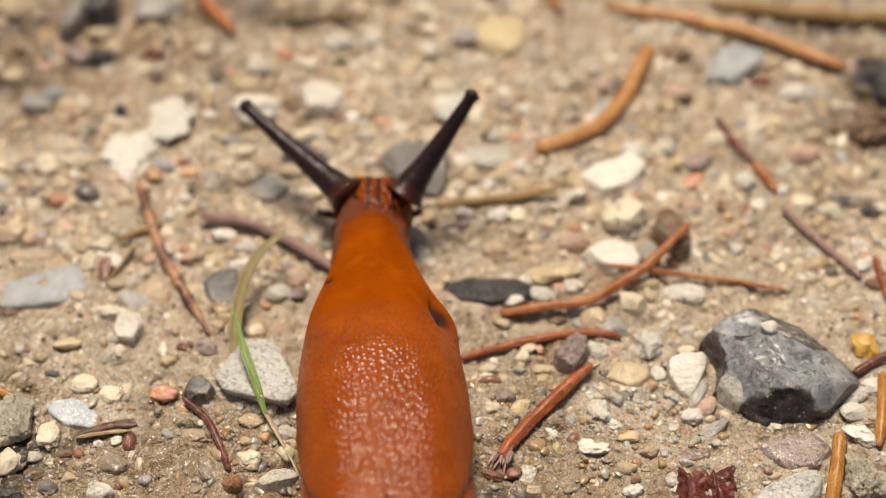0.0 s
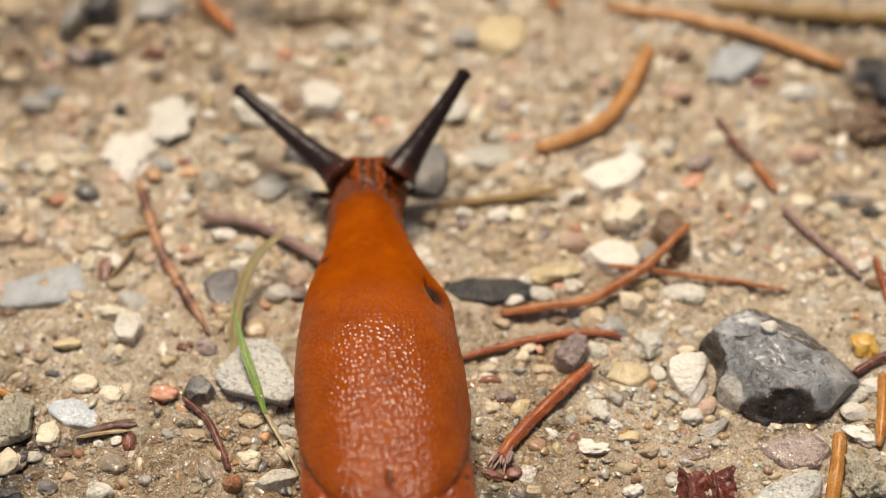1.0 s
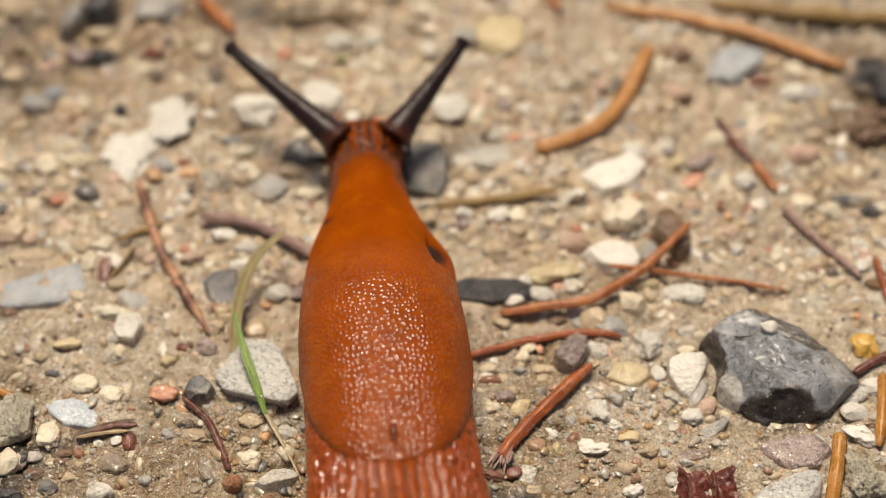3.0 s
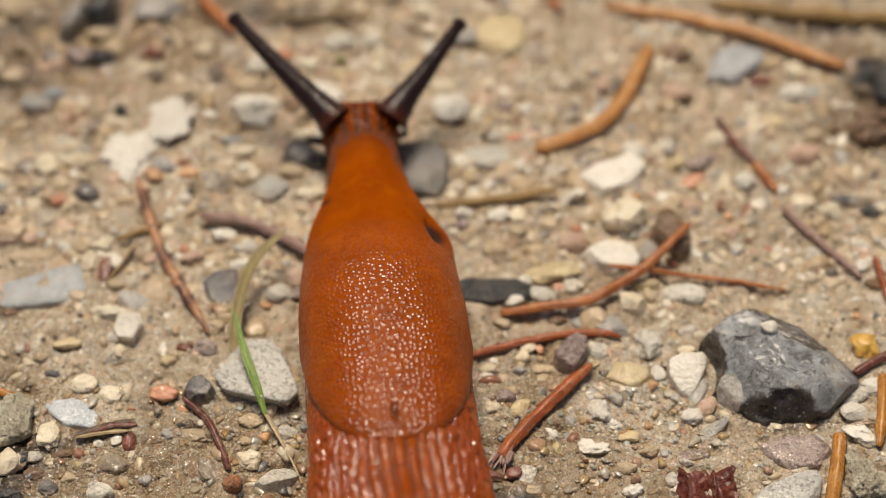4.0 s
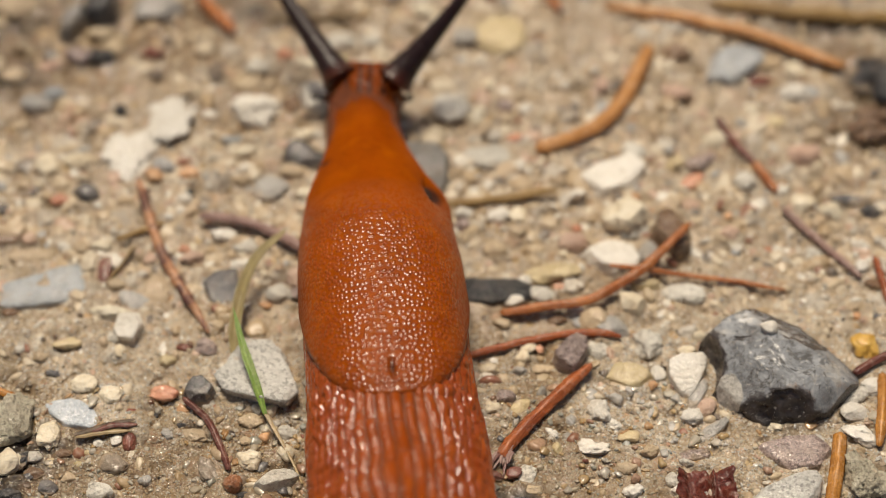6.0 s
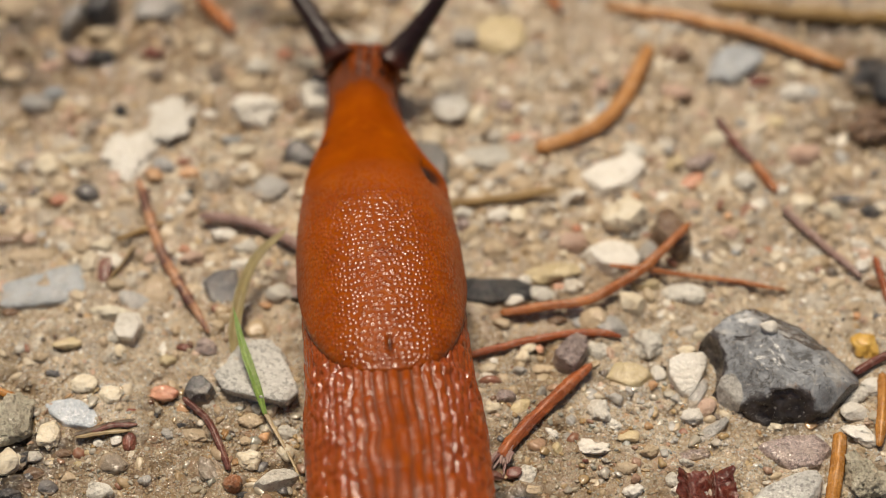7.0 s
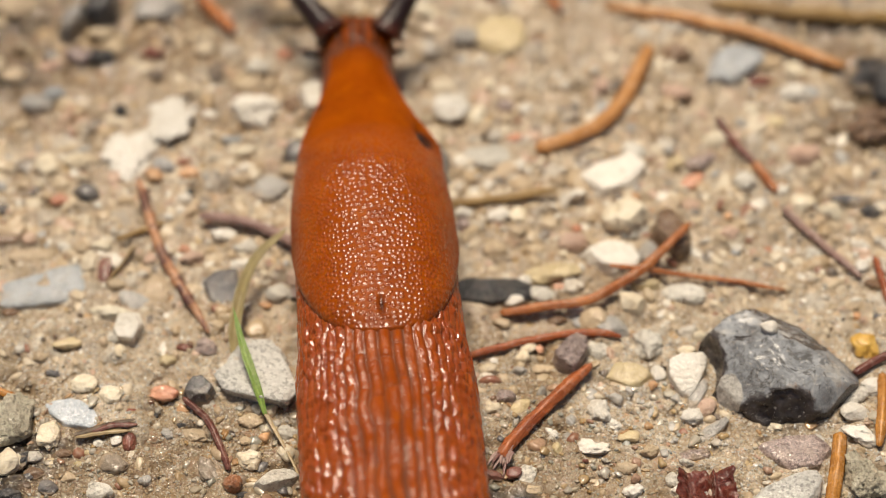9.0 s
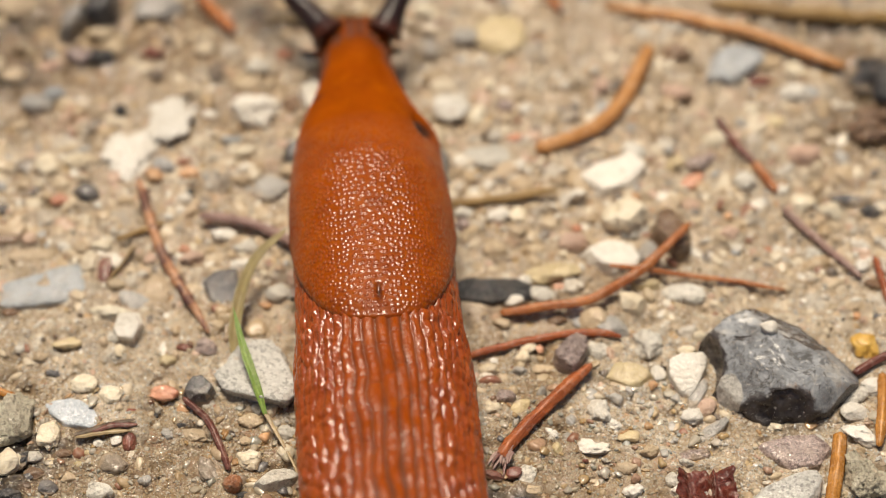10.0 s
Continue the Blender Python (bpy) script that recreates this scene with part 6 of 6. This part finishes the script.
GRAINS = grain_material("sand_grains", (0.0, (0.64, 0.53, 0.36)), (0.3, (0.74, 0.64, 0.47)), (0.58, (0.52, 0.39, 0.24)), (0.72, (0.84, 0.79, 0.68)), (0.92, (0.42, 0.32, 0.21)), (0.98, (0.12, 0.09, 0.07)))
QUARTZ = grain_material("quartz_grains", (0.0, (0.88, 0.82, 0.69)), (0.35, (0.94, 0.92, 0.87)), (0.6, (0.84, 0.72, 0.50)), (0.78, (0.76, 0.58, 0.38)), (0.86, (0.95, 0.94, 0.91)), (0.95, (0.52, 0.40, 0.27)), clear=0.3)
scatter("grit", 4200, 0.2, 0.6, 2, GRIT, "mixed cream, brown and grey grit sunk in damp soil", 5, -0.3, (-50, 50, -36, 42))
scatter("gravel", 1100, 0.42, 1.0, 3, GRIT, "small mixed gravel half sunk in damp soil", 8, -0.25, (-46, 46, -36, 8))
scatter("loose_gravel", 3600, 0.4, 1.3, 2, GRIT, "small loose gravel of many colours on damp soil", 28, -0.2, (-54, 54, -2, 46))
CRUMBS = grain_material("dark_crumbs", (0.0, (0.05, 0.035, 0.025)), (0.4, (0.11, 0.07, 0.045)), (0.7, (0.03, 0.028, 0.027)), (0.85, (0.16, 0.07, 0.04)))
scatter("soil_crumbs", 1200, 0.1, 0.36, 2, CRUMBS, "dark brown and black organic crumbs on damp soil", 33, 0.0, (-48, 48, -35, 36))
CLEAR = grain_material("clear_quartz_grit", (0.0, (0.86, 0.80, 0.66)), (0.3, (0.92, 0.90, 0.84)), (0.48, (0.82, 0.60, 0.30)), (0.60, (0.80, 0.50, 0.24)), (0.66, (0.66, 0.70, 0.66)), (0.80, (0.92, 0.90, 0.85)), (0.92, (0.74, 0.48, 0.34)), clear=0.5)
scatter("quartz_grit", 1000, 0.16, 0.6, 3, CLEAR, "wet translucent quartz grit washed together on damp soil", 47, 0.1, (-42, 42, -33, -16), thin=1.0)
scatter("coarse_sand", 14000, 0.07, 0.19, 1, QUARTZ, "coarse glassy sand grains on damp soil", 9, 0.1, (-44, 44, -34, 14))
scatter("washed_sand", 27000, 0.08, 0.22, 0, QUARTZ, "wet clear and amber sand grains washed together", 19, 0.05, (-42, 42, -34, -10))
scatter("sand", 19000, 0.06, 0.16, 0, GRAINS, "loose pale and brown sand grains on damp soil", 6, 0.1, (-47, 47, -34, 30))


# ---------------------------------------------------------------- what moves
def motions():
    # The whole animal creeps away from the camera at 2.3 mm/s, swaying slightly.
    walk(slug, [
        (0, at_mm(-4.16, -40.54, 0, 0, 0, 3.81)),
        (0.5, at_mm(-4.54, -39.42, 0, 0, 0, 3.50)),
        (1, at_mm(-4.19, -38.00, 0, 0, 0, 4.60)),
        (1.5, at_mm(-4.21, -36.83, 0, 0, 0, 4.59)),
        (2, at_mm(-4.08, -35.61, 0, 0, 0, 4.86)),
        (2.5, at_mm(-3.94, -34.45, 0, 0, 0, 4.86)),
        (4, at_mm(-3.76, -30.94, 0, 0, 0, 5.55)),
        (4.5, at_mm(-3.73, -29.77, 0, 0, 0, 5.60)),
        (5, at_mm(-3.77, -28.50, 0, 0, 0, 5.70)),
        (5.5, at_mm(-3.92, -27.36, 0, 0, 0, 5.54)),
        (7, at_mm(-4.31, -23.75, 0, 0, 0, 5.25)),
        (7.5, at_mm(-4.47, -22.65, 0, 0, 0, 5.11)),
        (8, at_mm(-4.65, -21.45, 0, 0, 0, 5.01)),
        (8.5, at_mm(-4.73, -20.39, 0, 0, 0, 4.89)),
        (9, at_mm(-5.11, -19.27, 0, 0, 0, 4.79)),
        (9.5, at_mm(-5.37, -18.51, 0, 0, 0, 4.90)),
        (10, at_mm(-5.36, -17.88, 0, 0, 0, 4.73)),
    ])
    # The head turns and draws in and out at the neck.
    walk(slug_head, [
        (0, at_mm(0.22, 37.65, 3.4, 0, 0, -3.03)),
        (0.5, at_mm(0.20, 37.76, 3.4, 0, 0, -1.79)),
        (1, at_mm(0.37, 37.69, 3.4, 0, 0, -1.57)),
        (1.5, at_mm(0.38, 37.78, 3.4, 0, 0, -0.92)),
        (2, at_mm(0.47, 37.59, 3.4, 0, 0, 0.66)),
        (2.5, at_mm(0.29, 37.66, 3.4, 0, 0, 1.09)),
        (4, at_mm(0.03, 37.86, 3.4, 0, 0, 0.38)),
        (4.5, at_mm(-0.07, 38.01, 3.4, 0, 0, -0.75)),
        (5, at_mm(0.02, 38.16, 3.4, 0, 0, -3.19)),
        (5.5, at_mm(0.04, 38.24, 3.4, 0, 0, -5.79)),
        (7, at_mm(0.02, 38.34, 3.4, 0, 0, -6.80)),
        (7.5, at_mm(0.04, 38.31, 3.4, 0, 0, -5.21)),
        (8, at_mm(0.21, 38.33, 3.4, 0, 0, -2.34)),
        (8.5, at_mm(0.06, 38.09, 3.4, 0, 0, -1.83)),
        (9, at_mm(-0.05, 37.51, 3.4, 0, 0, -2.68)),
        (9.5, at_mm(-0.17, 36.76, 3.4, 0, 0, -2.13)),
        (10, at_mm(-0.01, 36.06, 3.4, 0, 0, -0.25)),
    ])
    # The upper tentacles swing about their roots.
    walk(slug_tentacles[0], [
        (0, at_mm(-2.35, 4.70, 2.20, 0, 0, 44.3) @ pose(0, 0, 0, 6.9)),
        (0.5, at_mm(-2.35, 4.70, 2.20, 0, 0, 44.6) @ pose(0, 0, 0, 7.4)),
        (1, at_mm(-2.35, 4.70, 2.20, 0, 0, 42.7) @ pose(0, 0, 0, 5.9)),
        (1.5, at_mm(-2.35, 4.70, 2.20, 0, 0, 43.3) @ pose(0, 0, 0, 4.1)),
        (2, at_mm(-2.35, 4.70, 2.20, 0, 0, 43.1) @ pose(0, 0, 0, 8.1)),
        (2.5, at_mm(-2.35, 4.70, 2.20, 0, 0, 45.6) @ pose(0, 0, 0, 13.6)),
        (4, at_mm(-2.35, 4.70, 2.20, 0, 0, 43.1) @ pose(0, 0, 0, 21.8)),
        (4.5, at_mm(-2.35, 4.70, 2.20, 0, 0, 52.8) @ pose(0, 0, 0, 34.8)),
        (5, at_mm(-2.35, 4.70, 2.20, 0, 0, 47.3) @ pose(0, 0, 0, 34.1)),
        (5.5, at_mm(-2.35, 4.70, 2.20, 0, 0, 38.6) @ pose(0, 0, 0, 21.8)),
        (7, at_mm(-2.35, 4.70, 2.20, 0, 0, 33.5) @ pose(0, 0, 0, 15.7)),
        (7.5, at_mm(-2.35, 4.70, 2.20, 0, 0, 34.5) @ pose(0, 0, 0, 18.4)),
        (8, at_mm(-2.35, 4.70, 2.20, 0, 0, 33.7) @ pose(0, 0, 0, 16.9)),
        (8.5, at_mm(-2.35, 4.70, 2.20, 0, 0, 35.5) @ pose(0, 0, 0, 17.0)),
        (9, at_mm(-2.35, 4.70, 2.20, 0, 0, 36.3) @ pose(0, 0, 0, 14.7)),
        (9.5, at_mm(-2.35, 4.70, 2.20, 0, 0, 38.8) @ pose(0, 0, 0, 11.4)),
        (10, at_mm(-2.35, 4.70, 2.20, 0, 0, 36.7) @ pose(0, 0, 0, 11.7)),
    ])
    walk(slug_tentacles[1], [
        (0, at_mm(2.85, 4.70, 2.20, 0, 0, -46.5) @ pose(0, 0, 0, 38.4)),
        (0.5, at_mm(2.85, 4.70, 2.20, 0, 0, -47.5) @ pose(0, 0, 0, 38.6)),
        (1, at_mm(2.85, 4.70, 2.20, 0, 0, -42.5) @ pose(0, 0, 0, 30.4)),
        (1.5, at_mm(2.85, 4.70, 2.20, 0, 0, -43.8) @ pose(0, 0, 0, 22.1)),
        (2, at_mm(2.85, 4.70, 2.20, 0, 0, -43.8) @ pose(0, 0, 0, 21.1)),
        (2.5, at_mm(2.85, 4.70, 2.20, 0, 0, -44.4) @ pose(0, 0, 0, 22.0)),
        (4, at_mm(2.85, 4.70, 2.20, 0, 0, -46.4) @ pose(0, 0, 0, 25.2)),
        (4.5, at_mm(2.85, 4.70, 2.20, 0, 0, -47.4) @ pose(0, 0, 0, 28.4)),
        (5, at_mm(2.85, 4.70, 2.20, 0, 0, -48.8) @ pose(0, 0, 0, 35.0)),
        (5.5, at_mm(2.85, 4.70, 2.20, 0, 0, -53.1) @ pose(0, 0, 0, 37.0)),
        (7, at_mm(2.85, 4.70, 2.20, 0, 0, -47.6) @ pose(0, 0, 0, 39.3)),
        (7.5, at_mm(2.85, 4.70, 2.20, 0, 0, -48.6) @ pose(0, 0, 0, 41.0)),
        (8, at_mm(2.85, 4.70, 2.20, 0, 0, -46.1) @ pose(0, 0, 0, 39.2)),
        (8.5, at_mm(2.85, 4.70, 2.20, 0, 0, -44.0) @ pose(0, 0, 0, 40.0)),
        (9, at_mm(2.85, 4.70, 2.20, 0, 0, -37.3) @ pose(0, 0, 0, 29.9)),
        (9.5, at_mm(2.85, 4.70, 2.20, 0, 0, -33.0) @ pose(0, 0, 0, 29.0)),
        (10, at_mm(2.85, 4.70, 2.20, 0, 0, -30.7) @ pose(0, 0, 0, 25.6)),
    ])


motions()
